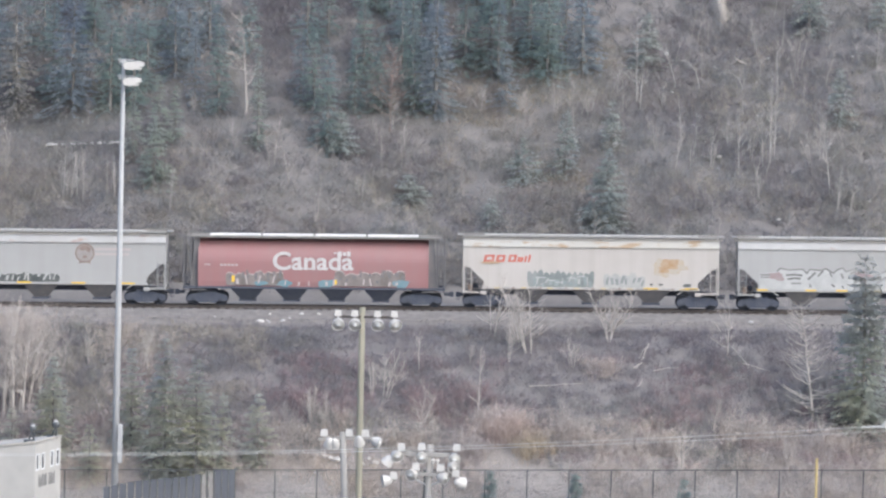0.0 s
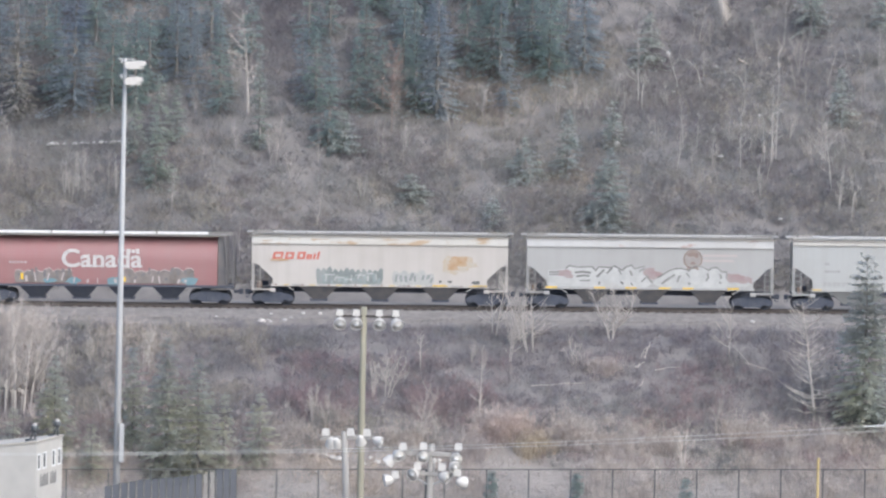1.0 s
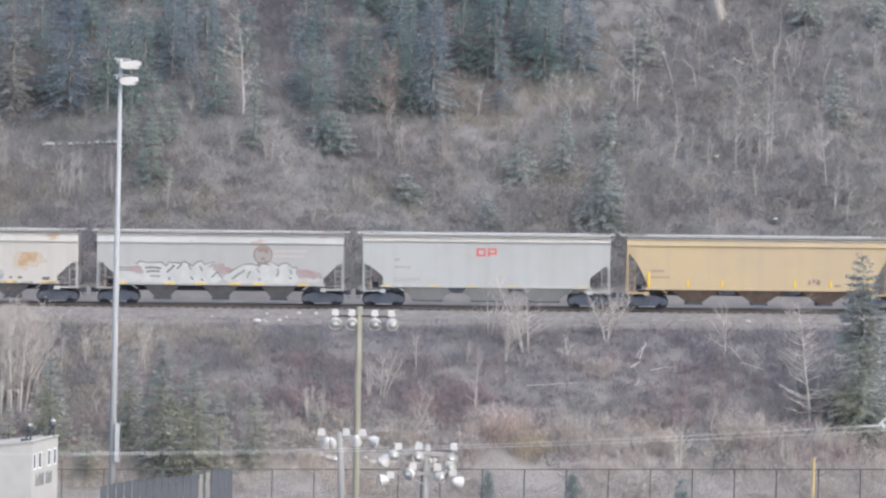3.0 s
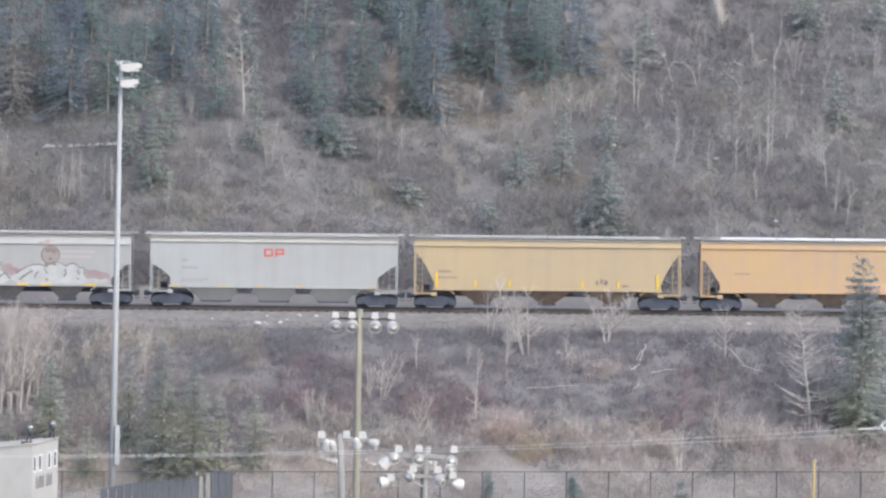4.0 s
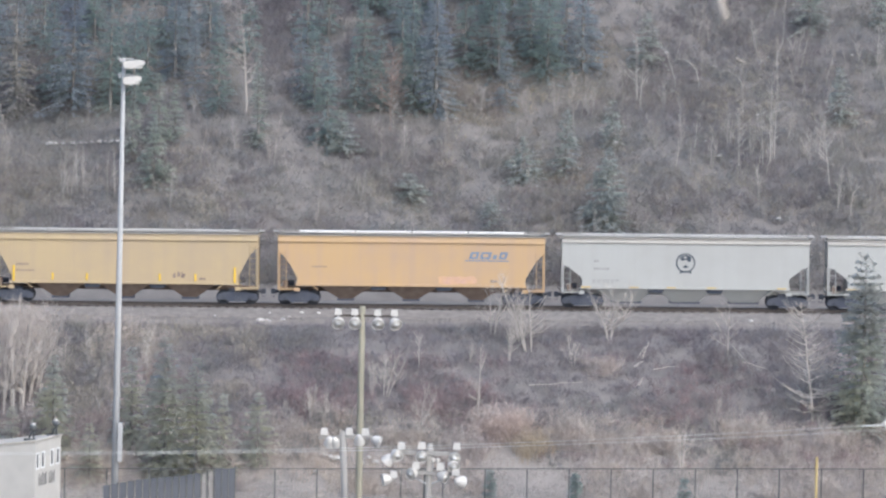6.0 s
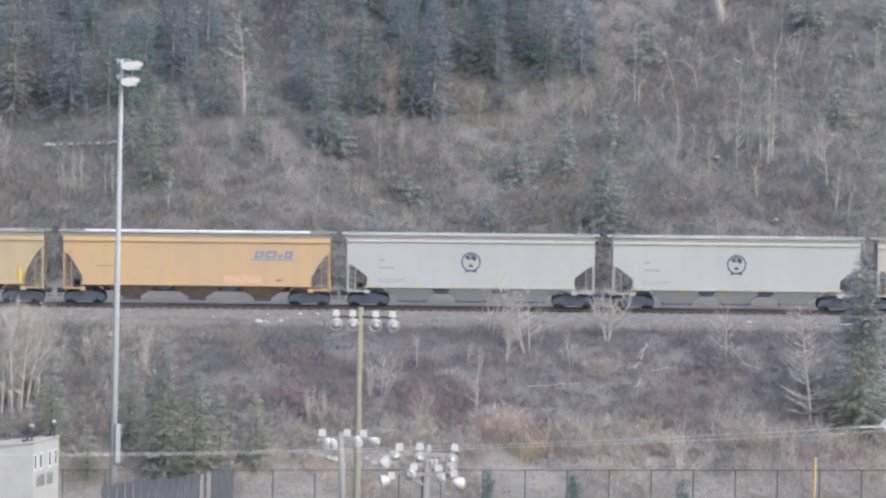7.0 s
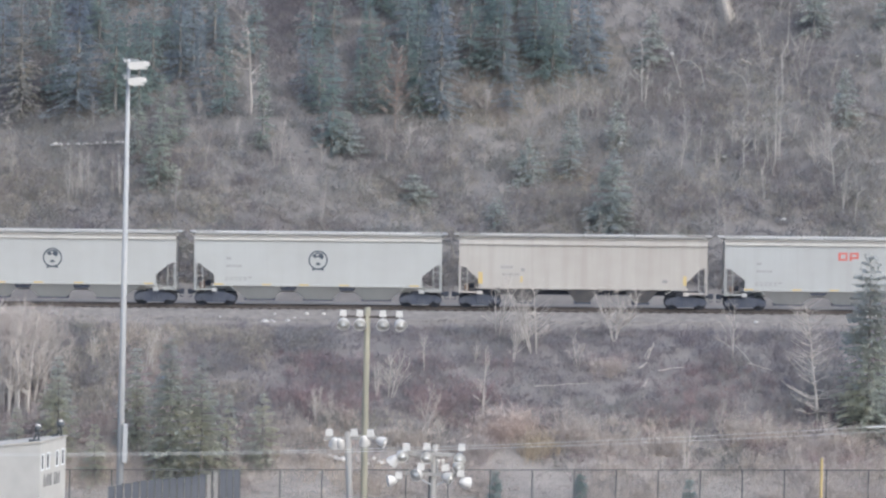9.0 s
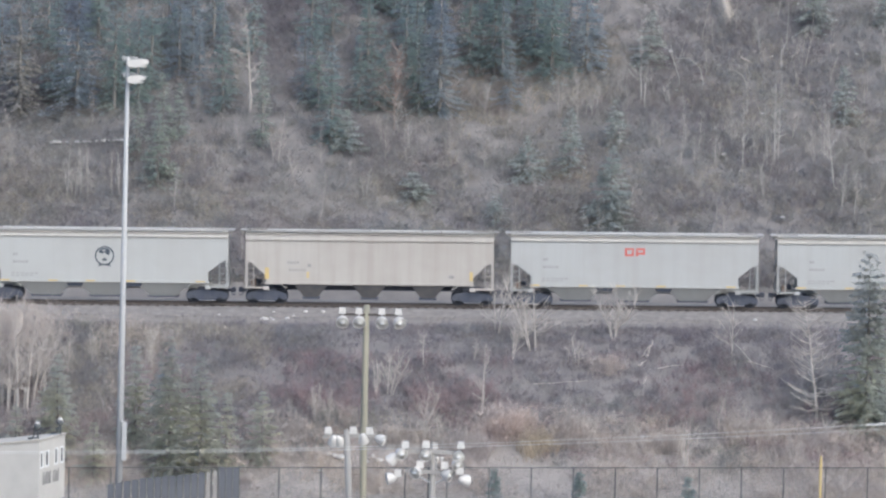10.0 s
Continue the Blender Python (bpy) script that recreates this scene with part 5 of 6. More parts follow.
        bare_tree(x, y, h, w, PALE_BARK if n % 2 else GREY_BARK, "slim leafless sapling on the railway bank", bank, n, stems=2, name="bare_sapling", rise=(0.8, 2.2))
    rng = random.Random(15)
    for i in range(110):
        n += 1
        x, y = rng.uniform(-32, 32) if i < 45 else rng.uniform(8, 33), rng.uniform(412, 447)
        bare_tree(x, y, rng.uniform(1.4, 3.0), rng.uniform(0.8, 1.6), GREY_BARK, "slim leafless sapling on the hillside", bare, n, fine=0.8, lean=rng.choice((0, 0, 0.2, -0.25)), thick=0.75,
                  name="bare_sapling", rise=(0.6, 1.8))


trees()


# ---------- brush and grass ----------
def brush(name, places, heights, strands, spread, width, material, label, seed, bushy=1.0):
    """Thickets of leafless shrubs: every shrub is a sheaf of stems with short twigs that point all ways."""
    rng = np.random.default_rng(seed)
    n = len(places)
    p = np.array([(x, y, ground(x, y) - 0.03) for x, y in places])
    h = rng.uniform(*heights, n) * np.array([0.95 + 0.75 * noise.noise((x * 0.55, y * 0.55, seed * 0.7)) for x, y in places])
    p, h = np.repeat(p, strands, 0), np.repeat(h, strands)
    k = len(p)
    p[:, :2] += rng.normal(0, 0.22, (k, 2))
    d = np.column_stack([rng.normal(0, spread, k), rng.normal(0, spread, k), np.ones(k)])
    d /= np.linalg.norm(d, axis=1)[:, None]
    l = h * rng.uniform(0.35, 1.0, k)
    a = rng.uniform(0, 2 * np.pi, k)
    s = np.column_stack([np.cos(a), np.sin(a), np.zeros(k)]) * (width * rng.uniform(0.6, 1.4, k))[:, None] / 2
    out = [np.stack([p - s, p + s, p + d * l[:, None]], 1)]
    for _ in range(2):
        fork = p + d * (l * rng.uniform(0.35, 0.95, k))[:, None]
        e = d * 0.5 + rng.normal(0, 0.8 * bushy, (k, 3))
        e /= np.linalg.norm(e, axis=1)[:, None]
        side = np.cross(e, rng.normal(0, 1, (k, 3)))
        side *= (width * 0.5 * rng.uniform(0.7, 1.3, k) / np.linalg.norm(side, axis=1))[:, None]
        out.append(np.stack([fork - side, fork + side, fork + e * (0.10 + l * rng.uniform(0.12, 0.42, k))[:, None]], 1))
    ob = new(name, triangles(name, np.concatenate(out), material))
    return tagged(ob, label, "brush", kind="stuff")


def scatter(n, x0, x1, y0, y1, seed, keep=None):
    rng = random.Random(seed)
    out = []
    while len(out) < n:
        x, y = rng.uniform(x0, x1), rng.uniform(y0, y1)
        if keep is None or keep(x, y, rng.random()):
            out.append((x, y))
    return out


def patchy(scale, cut, seed):
    """Keeps places in drifts, so that one kind of shrub grows in patches."""
    def keep(x, y, r):
        return noise.noise((x * scale + seed, y * scale, seed * 0.37)) + (r - 0.5) * 0.5 > cut
    return keep


def thickets():
    brush("hillside_brush", scatter(11000, -33, 33, 410.3, 452, 1), (0.5, 1.4), 11, 0.75, 0.034, BRUSH, "grey-brown leafless brush covering the hillside", 1)
    brush("hillside_brush", scatter(3000, -33, 33, 410.3, 452, 2, patchy(0.16, 0.12, 3)), (0.7, 1.8), 12, 0.65, 0.032, BRUSH_DARK, "dark purplish leafless thickets on the hillside", 2)
    brush("hillside_brush", scatter(1500, -33, 33, 410.5, 447, 3, patchy(0.13, 0.18, 8)), (0.7, 1.7), 11, 0.6, 0.032, BRUSH_PALE, "pale leafless shrubs on the hillside", 3)
    brush("hillside_brush", scatter(1100, -33, -8, 410.5, 428, 31, patchy(0.15, 0.0, 4)), (0.4, 1.0), 11, 0.7, 0.032, BRUSH_OLIVE, "olive-brown leafless shrubs low on the hillside", 31)
    brush("hillside_brush", scatter(1900, -33, 33, 409.6, 414.5, 33), (0.3, 0.8), 11, 0.7, 0.034, BRUSH_PALE, "dry pale brush at the foot of the hillside", 33)
    brush("hillside_brush", scatter(1500, -6, 33, 411, 446, 34, patchy(0.18, 0.05, 14)), (0.4, 1.1), 11, 0.7, 0.032, BRUSH_OLIVE, "olive-brown leafless shrubs among the hillside brush", 34)
    brush("hillside_brush", scatter(260, -14, 4, 433, 446, 32, patchy(0.3, 0.0, 9)), (0.9, 1.9), 14, 0.5, 0.032, BRUSH_DARK, "purplish leafless shrubs between the spruces", 32)
    brush("far_brush", scatter(3600, -110, 110, 409, 530, 4, lambda x, y, r: abs(x) > 33 or y > 452), (1.0, 2.2), 8, 0.55, 0.06, BRUSH, "grey-brown brush on the far hillside", 4)
    brush("bank_brush", scatter(4300, -31, 31, 376, 391.5, 5), (0.4, 1.05), 12, 0.7, 0.029, BRUSH_DARK, "dark leafless brush on the railway bank", 5)
    brush("bank_brush", scatter(1900, -31, 31, 374, 390, 6, patchy(0.2, 0.1, 5)), (0.5, 1.2), 12, 0.65, 0.029, BRUSH, "grey-brown leafless brush on the railway bank", 6)
    brush("bank_brush", scatter(800, -31, 31, 374.5, 386, 7, patchy(0.2, 0.12, 11)), (0.6, 1.3), 13, 0.5, 0.027, BRUSH_RED, "reddish leafless brush on the railway bank", 7)
    rng = random.Random(77)
    reds = [(rng.gauss(x, 1.5), rng.gauss(y, 1.0)) for x, y in ((-8.0, 380.3), (-6.6, 380.0), (-0.4, 382.2), (1.2, 381.0), (0.2, 379.0), (13.5, 379.0)) for _ in range(55)]
    brush("bank_brush", reds, (0.7, 1.4), 14, 0.45, 0.027, BRUSH_RED, "patches of red-stemmed brush on the railway bank", 25)
    brush("willow_brush", scatter(2600, -31, 31, 370.5, 379, 8, patchy(0.25, -0.12, 15)), (0.5, 1.5), 13, 0.5, 0.029, BRUSH_TAN, "tan willow brush at the foot of the bank", 8)
    clumps = ((3.7, 377.9, 1.5), (9.0, 376.2, 1.3), (7.7, 376.4, 0.9), (1.8, 374.9, 0.9), (-9.5, 376.8, 1.2), (19.0, 377.3, 1.3), (23.8, 377.0, 1.4), (-2.1, 375.7, 1.0), (13.2, 376.6, 1.2))
    places = [(rng.gauss(x + k, r * 0.30), rng.gauss(y, 0.35)) for x, y, r in clumps for k in (-r * 0.6, 0.1, r * 0.7) for _ in range(30)]
    brush("willow_brush", places, (0.9, 2.0), 14, 0.45, 0.029, BRUSH_TAN, "pale tan willow clumps at the foot of the bank", 21)
    brush("willow_brush", [(rng.gauss(5.8, 0.55), rng.gauss(375.4, 0.4)) for _ in range(60)], (1.2, 2.5), 13, 0.35, 0.027, BRUSH_GOLD, "golden tan willow at the foot of the bank", 26)
    brush("willow_brush", [(rng.gauss(3.9, 0.70), rng.gauss(376.9, 0.4)) for _ in range(120)], (1.3, 2.5), 14, 0.38, 0.029, BRUSH_PEACH, "pale pinkish tan willow thicket on the bank", 28)
    brush("bank_brush", scatter(700, -25, -11, 376, 390.5, 24, patchy(0.3, -0.1, 6)), (0.5, 1.3), 12, 0.6, 0.029, BRUSH_OLIVE, "olive-tan leafless brush on the railway bank", 24)
    brush("willow_brush", scatter(300, -29, -17, 378.5, 390.5, 27, patchy(0.35, 0.0, 21)), (0.8, 1.8), 13, 0.45, 0.029, BRUSH_TAN, "sparse tan willow brush on the bank", 27)
    places = [(rng.gauss(-27, 1.3), rng.gauss(388.5, 0.9)) for _ in range(130)]
    brush("willow_brush", places, (1.0, 2.4), 14, 0.40, 0.029, BRUSH_TAN, "pale tan willow brush near the railway", 22)
    brush("bank_brush", [(rng.gauss(9.9, 0.5), rng.gauss(384.6, 0.4)) for _ in range(70)], (0.7, 1.6), 14, 0.45, 0.029, BRUSH_TAN, "pale shrub on the railway bank", 23)
    brush("dry_grass", scatter(4600, -31, 31, 367.5, 379, 9), (0.15, 0.5), 8, 0.7, 0.028, GRASS, "dry straw-coloured grass at the foot of the bank", 9)
    brush("dry_grass", scatter(2500, -31, 31, 391, 397.2, 10, patchy(0.3, 0.0, 2)), (0.08, 0.28), 7, 0.8, 0.024, BRUSH_PALE, "dry tufts of grass beside the railway", 10)
    brush("far_brush", scatter(2200, -110, 110, 372, 391, 12, lambda x, y, r: abs(x) > 31), (0.7, 1.6), 8, 0.5, 0.06, BRUSH_DARK, "dark brush along the bank", 12)


thickets()


# ---------- the sports field: poles, lamps, fences, booth, wires ----------
def flood(parent, x, z, turn, tilt, box=None, size=0.27, y=-0.2):
    """A sports floodlight: a bowl-shaped reflector with a lens, its middle at x, z, and a ballast box."""
    b = Build()
    m = Matrix.Translation((x, y, z)) @ pose(0, 0, 0, 0, 0, turn) @ pose(0, 0, 0, tilt) @ Matrix.Translation((0, 0, -0.2))
    b.lathe([(0.05, -0.02), (size * 0.42, 0.02), (size * 0.72, 0.10), (size * 0.93, 0.24), (size, 0.36), (size * 1.04, 0.37), (size * 1.04, 0.385), (size * 0.93, 0.385),
             (size * 0.90, 0.37), (size * 0.88, 0.33)], 18, m)
    lamp = part("floodlight", b, LAMP_WHITE, parent, "white bowl floodlight", True)
    b = Build()
    b.lathe([(size * 0.89, 0.362), (size * 0.80, 0.345), (size * 0.5, 0.335), (size * 0.2, 0.333)], 18, m)
    part("reflector", b, LAMP_GLASS, lamp, "grey inner reflector", True)
    # A small white solid at the bulb's place stands for the reflector's glint.
    b = Build()
    b.lathe([(0.02, 0.33), (0.045, 0.345), (0.05, 0.37), (0.025, 0.39)], 10, m @ Matrix.Diagonal((1.9, 1, 1, 1)))
    part("bulb_glint", b, WINDOW_WHITE, lamp, "white shape for the glint in the lamp", True)
    if box:
        b = Build()
        b.prism([(box[0] - 0.15, box[1] - 0.11), (box[0] + 0.15, box[1] - 0.11), (box[0] + 0.125, box[1] + 0.15), (box[0] - 0.125, box[1] + 0.15)], y - 0.12, y + 0.12)
        part("ballast_box", b, LAMP_WHITE, lamp)
        b = Build()
        b.tube([(box[0], y, box[1] - 0.1), (x, y, z + 0.1)], 0.04, 6)
        part("yoke", b, POLE_STEEL, lamp)
    return lamp


def wooden_pole(name, x, y, top, material, label, r0=0.17, r1=0.125, lean=0.0):
    z = ground(x, y)
    pole = root(name, x + (top - z) * math.tan(radians(lean)), y, z - 0.1, label, "light pole")
    pole.matrix_basis = pole.matrix_basis @ pose(0, 0, 0, 0, -lean)
    b = Build()
    n = 6
    b.tube([(0.02 * math.sin(i), 0, (top - z + 0.1) * i / n) for i in range(n + 1)], [r0 + (r1 - r0) * i / n for i in range(n + 1)], 12)
    part("pole", b, material, pole, smooth=True)
    return pole, top - z + 0.1


def field_lights():
    # tall wooden pole with four lamps in a row
    pole, h = wooden_pole("floodlight_pole", -3.31, 262, 19.72, POLE_WOOD, "tall weathered wooden pole with four white floodlights")
    boxed("crossarm", (-1.15, -0.10, h - 0.45), (1.40, 0.02, h - 0.36), TIE, pole)
    for x, turn in ((-1.01, 0), (-0.31, 0), (0.66, 0), (1.36, 30)):
        flood(pole, x, h - 0.67, turn, 124, (x - 0.02, h - 0.27), 0.27)
    # shorter grey pole with lamps that face away
    pole, h = wooden_pole("floodlight_pole", -3.70, 240, 16.25, POLE_GREY_WOOD, "grey leaning wooden pole with white floodlights facing away", 0.16, 0.12, 3.0)
    boxed("crossarm", (-0.95, -0.08, h - 0.30), (1.10, 0.04, h - 0.18), POLE_GREY_WOOD, pole)
    for x, z, turn, tilt, box in ((-0.54, -0.38, 190, 138, (-0.72, -0.02)), (0.62, -0.34, 175, 140, (0.24, -0.05)), (1.27, -0.40, 70, 112, (0.87, -0.09)), (-0.33, -0.40, 165, 132, None)):
        flood(pole, x, h + z, turn, tilt, (box[0], h + box[1]) if box else None, 0.205, 0.0)
    # pale pole with two arms and a crowd of lamps
    pole, h = wooden_pole("floodlight_pole", -0.31, 238, 15.98, POLE_GREY_WOOD, "pale pole with two crossarms crowded with white floodlights", 0.16, 0.125, -1.0)
    boxed("crossarm", (-1.15, -0.16, h - 0.44), (1.05, -0.02, h - 0.28), POLE_GREY_WOOD, pole)
    boxed("crossarm", (-1.1, -0.16, h - 1.20), (1.0, -0.02, h - 1.06), POLE_GREY_WOOD, pole)
    b = Build()
    b.tube([(-0.9, -0.1, h - 1.13), (-0.1, -0.1, h - 1.55)], 0.03, 5)
    b.tube([(0.9, -0.1, h - 1.13), (0.1, -0.1, h - 1.55)], 0.03, 5)
    part("brace", b, POLE_STEEL, pole)
    for x, z, turn, tilt, box in ((-1.30, -0.44, 28, 108, (-1.10, -0.13)), (-1.55, -0.64, -110, 138, None), (-0.32, -0.46, 0, 108, (-0.32, -0.09)), (0.95, -0.47, 0, 108, (1.02, -0.07)),
                                  (0.89, -0.76, 20, 122, None), (-0.63, -1.14, -35, 106, (-0.52, -0.87)), (0.50, -1.22, 62, 104, (0.43, -0.87)), (1.17, -1.40, 125, 100, (1.02, -1.06)),
                                  (-1.60, -1.42, -78, 100, (-1.36, -1.24))):
        flood(pole, x, h + z, turn, tilt, (box[0], h + box[1]) if box else None, 0.235)
    for x in (0.13, 0.31):
        b = Build()
        b.lathe([(0.03, 0), (0.075, 0.03), (0.05, 0.07), (0.085, 0.11), (0.06, 0.17), (0.02, 0.19)], 10, Matrix.Translation((x, -0.1, h - 0.72)))
        b.box(x - 0.015, x + 0.015, -0.115, -0.085, h - 1.10, h - 0.72)
        part("insulator", b, LAMP_WHITE, pole, "small white insulator", True)
    b = Build()
    b.tube([(-0.17, -0.05, h - 4), (-0.17, -0.05, h - 1.0)], 0.04, 6)
    part("conduit", b, FENCE_BLACK, pole)

    # tall steel mast
    x, y = -18.17, 350
    z = ground(x, y)
    mast = root("light_mast", x - 0.07, y, z - 0.1, "tall grey steel light mast with two white lamp banks", "light pole")
    mast.matrix_basis = mast.matrix_basis @ pose(0, 0, 0, 0, 0.2)
    top = 28.05 - z
    b = Build()
    b.tube([(0, 0, 0), (0, 0, top * 0.5), (0, 0, top)], [0.215, 0.165, 0.105], 14)
    part("mast", b, POLE_STEEL, mast, smooth=True)
    for dz, reach in ((-0.25, 1.12), (-1.15, 0.98)):
        b = Build()
        b.box(-0.35, 0.55, -0.06, 0.06, top + dz + 0.18, top + dz + 0.26)
        b.box(-0.22, -0.12, -0.7, 0.7, top + dz + 0.05, top + dz + 0.17)
        part("lamp_arm", b, POLE_STEEL, mast)
        for k, yy in enumerate((-0.45, 0.35)):
            b = Build()
            b.prism([(0.05, dz - 0.28), (0.0, dz - 0.02), (0.14, dz + 0.10), (reach - 0.25, dz + 0.16), (reach, dz + 0.10), (reach + 0.04, dz - 0.10),
                     (reach - 0.3, dz - 0.18), (0.5, dz - 0.34)], yy - 0.2, yy + 0.2)
            b.v = [(a, c, d + top) for a, c, d in b.v]
            lamp = part("lamp_bank", b, LAMP_WHITE, mast, "white lamp housing")
            b = Build()
            b.box(0.3, reach - 0.1, yy - 0.17, yy + 0.17, top + dz - 0.30, top + dz - 0.20)
            part("lens", b, LAMP_GLASS, lamp)
    b = Build()
    b.box(0.13, 0.39, -0.36, 0.0, 4.3 - z + 0.99, 4.3 - z + 3.19)
    b.box(0.10, 0.28, -0.1, 0.1, 4.3 - z + 1.14, 4.3 - z + 3.04)
    part("cabinet", b, POLE_STEEL, mast, "grey electrical cabinet")
    # yellow foul pole
    x, y = 22.42, 367.0
    z = ground(x, y)
    foul = root("foul_pole", x, y, z - 0.05, "yellow steel foul pole at the field fence", "foul pole")
    b = Build()
    b.tube([(0, 0, 0), (0, 0, 4.85 - z)], 0.08, 10)
    part("pole", b, YELLOW_DULL, foul)


def fences():
    fence = root("chain_link_fence", 0, 367.2, 0, "black chain-link outfield fence", "fence")
    top = lambda x: 3.62 + 0.0205 * x
    x = -27.07
    while x < 34:
        b = Build()
        b.tube([(0, 0, 0), (0, 0, top(x) - ground(x, 367.2) + 0.08)], 0.04, 6)
        part("post", b, FENCE_BLACK, fence, at=pose(x, 0, ground(x, 367.2) - 0.05))
        x += 2.49
    b = Build()
    b.tube([(-32, 0, top(-32)), (0, 0, top(0)), (36, 0, top(36))], 0.03, 6)
    part("top_rail", b, FENCE_BLACK, fence)
    b = Build()
    x = -32.0
    while x < 36:
        for s in (-1, 1):
            lo, hi = ground(x, 367.2), top(x)
            d = (hi - lo) * 0.9 * s
            b.face_loop([(x - d / 2 - 0.004, 0.01 * s, lo), (x - d / 2 + 0.004, 0.01 * s, lo), (x + d / 2 + 0.004, 0.01 * s, hi), (x + d / 2 - 0.004, 0.01 * s, hi)])
        x += 0.12
    part("mesh", b, FENCE_BLACK, fence)
    # dark boarded screen that runs back to the fence
    screen = root("slatted_screen", 0, 0, 0, "dark grey slatted screen fence beside the light mast", "fence")
    ends = ((-18.28, 337.0, 4.97), (-16.74, 345.0, 4.65), (-14.47, 354.0, 4.12), (-13.56, 358.0, 3.98), (-12.99, 360.0, 4.03), (-11.90, 364.0, 3.70))
    count = 18
    for i in range(count):
        x = -18.08 + i * 6.0 / (count - 1)
        a, c = next((a, c) for a, c in zip(ends, ends[1:]) if x <= c[0])
        y, z = (a[j] + (c[j] - a[j]) * (x - a[0]) / (c[0] - a[0]) for j in (1, 2))
        g = ground(x, y)
        if not -13.6 < x < -13.1:
            b = Build()
            b.box(-0.150, 0.150, -0.02, 0.02, 0, z - g)
            b.box(-0.150, 0.150, -0.035, 0.025, z - g - 0.06, z - g)
            part("slat", b, SLAT, screen, at=pose(x, y, g - 0.03, 0, 0, 8))
        else:
            b = Build()
            b.box(-0.10, 0.08, -0.05, 0.05, 0, z - g - 0.10)
            part("gate_post", b, POLE_GREY_WOOD, screen, "pale weathered gate post", at=pose(x, y, g - 0.03))
        b = Build()
        b.box(-0.045, 0.045, 0.03, 0.10, 0, z - g + (0.10 if i % 4 == 1 else 0.01))
        part("post", b, FENCE_BLACK, screen, at=pose(x + 0.177, y, g - 0.03))


def scorers_booth():
    x, y = -15.47, 238.0
    z = ground(x, y)
    booth = root("scorers_booth", x, y, z, "cream two-storey scorer's booth with four windows and a sign", "building", rz=-13)
    top, low = 15.72 - z, 13.40 - z
    wide, deep = 2.7, 3.45
    # local axes: the windowed wall lies along y at x = 0, the blank end wall along -x at y = 0
    holes = [(0.14, 0.38), (0.84, 0.42), (2.08, 0.40), (2.84, 0.42)]
    wall_y = sorted({0.0, deep, *[a for a, w in holes], *[a + w for a, w in holes]})
    wall_z = [low, top - 1.06, top - 0.47, top]
    b, where = Build(), {}

    def vert(x, y, z):
        key = (x, round(y, 4), round(z, 4))
        if key not in where:
            where[key] = len(b.v)
            b.v.append((x, y, z))
        return where[key]

    for i, (ya, yb) in enumerate(zip(wall_y, wall_y[1:])):
        for j, (za, zb) in enumerate(zip(wall_z, wall_z[1:])):
            rim = [(ya, za), (yb, za), (yb, zb), (ya, zb)]
            if j == 1 and any(abs(ya - a) < 0.01 for a, w in holes):
                b.f += [(vert(0, *p), vert(0, *q), vert(-0.12, *q), vert(-0.12, *p)) for p, q in zip(rim, rim[1:] + rim[:1])]
            else:
                b.f += [tuple(vert(0, *p) for p in rim), tuple(vert(-0.12, *p) for p in reversed(rim))]
    for za, zb in zip(wall_z, wall_z[1:]):
        b.f += [(vert(0, y, za), vert(0, y, zb), vert(-0.12, y, zb), vert(-0.12, y, za)) for y in (0.0, deep)]
    for ya, yb in zip(wall_y, wall_y[1:]):
        b.f += [(vert(0, ya, z), vert(0, yb, z), vert(-0.12, yb, z), vert(-0.12, ya, z)) for z in (low, top)]
    part("front_wall", b, BOOTH, booth)
    fall = 0.13
    for ya, yb in ((-0.004, 0.12), (deep - 0.12, deep)):
        b = Build()
        b.prism([(-wide, low), (-0.12, low), (-0.12, top - 0.12 * fall), (-wide, top - wide * fall)], ya, yb)
        part("end_wall", b, BOOTH, booth)
    boxed("back_wall", (-wide, 0.12, low), (-wide + 0.12, deep - 0.12, top - wide * fall), BOOTH, booth)
    boxed("floor_deck", (-wide, 0, low - 0.14), (0, deep, low), BOOTH, booth)
    for a, w in holes:
        b = Build()
        zb, zt = top - 1.06, top - 0.47
        for q in ((a - 0.03, a + 0.025, zb - 0.03, zt + 0.03), (a + w - 0.025, a + w + 0.03, zb - 0.03, zt + 0.03), (a + 0.025, a + w - 0.025, zb - 0.03, zb + 0.025), (a + 0.025, a + w - 0.025, zt - 0.025, zt + 0.03)):
            b.box(-0.05, 0.015, q[0], q[1], q[2], q[3])
        win = part("window", b, WINDOW_WHITE, booth, "white framed window")
        b = Build()
        b.box(-0.04, -0.02, a + 0.02, a + w - 0.02, zb + 0.02, zt - 0.02)
        part("pane", b, PANE, win)
    b = Build()
    b.prism([(-wide - 0.06, top - wide * fall + 0.004), (0.05, top + 0.004), (0.05, top + 0.05), (-0.1, top + 0.055), (-wide - 0.06, top - wide * fall + 0.05)], -0.05, deep + 0.05)
    part("roof", b, BOOTH_ROOF, booth)
    for a, w, d in ((0.50, 0.16, 0), (0.76, 0.10, 0.1), (0.95, 0.18, 0), (1.22, 0.12, 0.06), (1.42, 0.14, 0), (1.86, 0.16, 0.02), (2.12, 0.10, 0), (2.30, 0.16, 0.08), (2.55, 0.08, 0)):
        b = Build()
        b.box(0, 0.02, a, a + w, top - 1.74, top - 1.26 - d)
        part("sign_letter", b, SIGN_DARK, booth, "weathered dark sign stroke")
    b = Build()
    b.box(-wide + 0.5, -1.3, 0.5, deep - 0.6, 0, low - 0.14)
    part("lower_storey", b, BOOTH, booth)
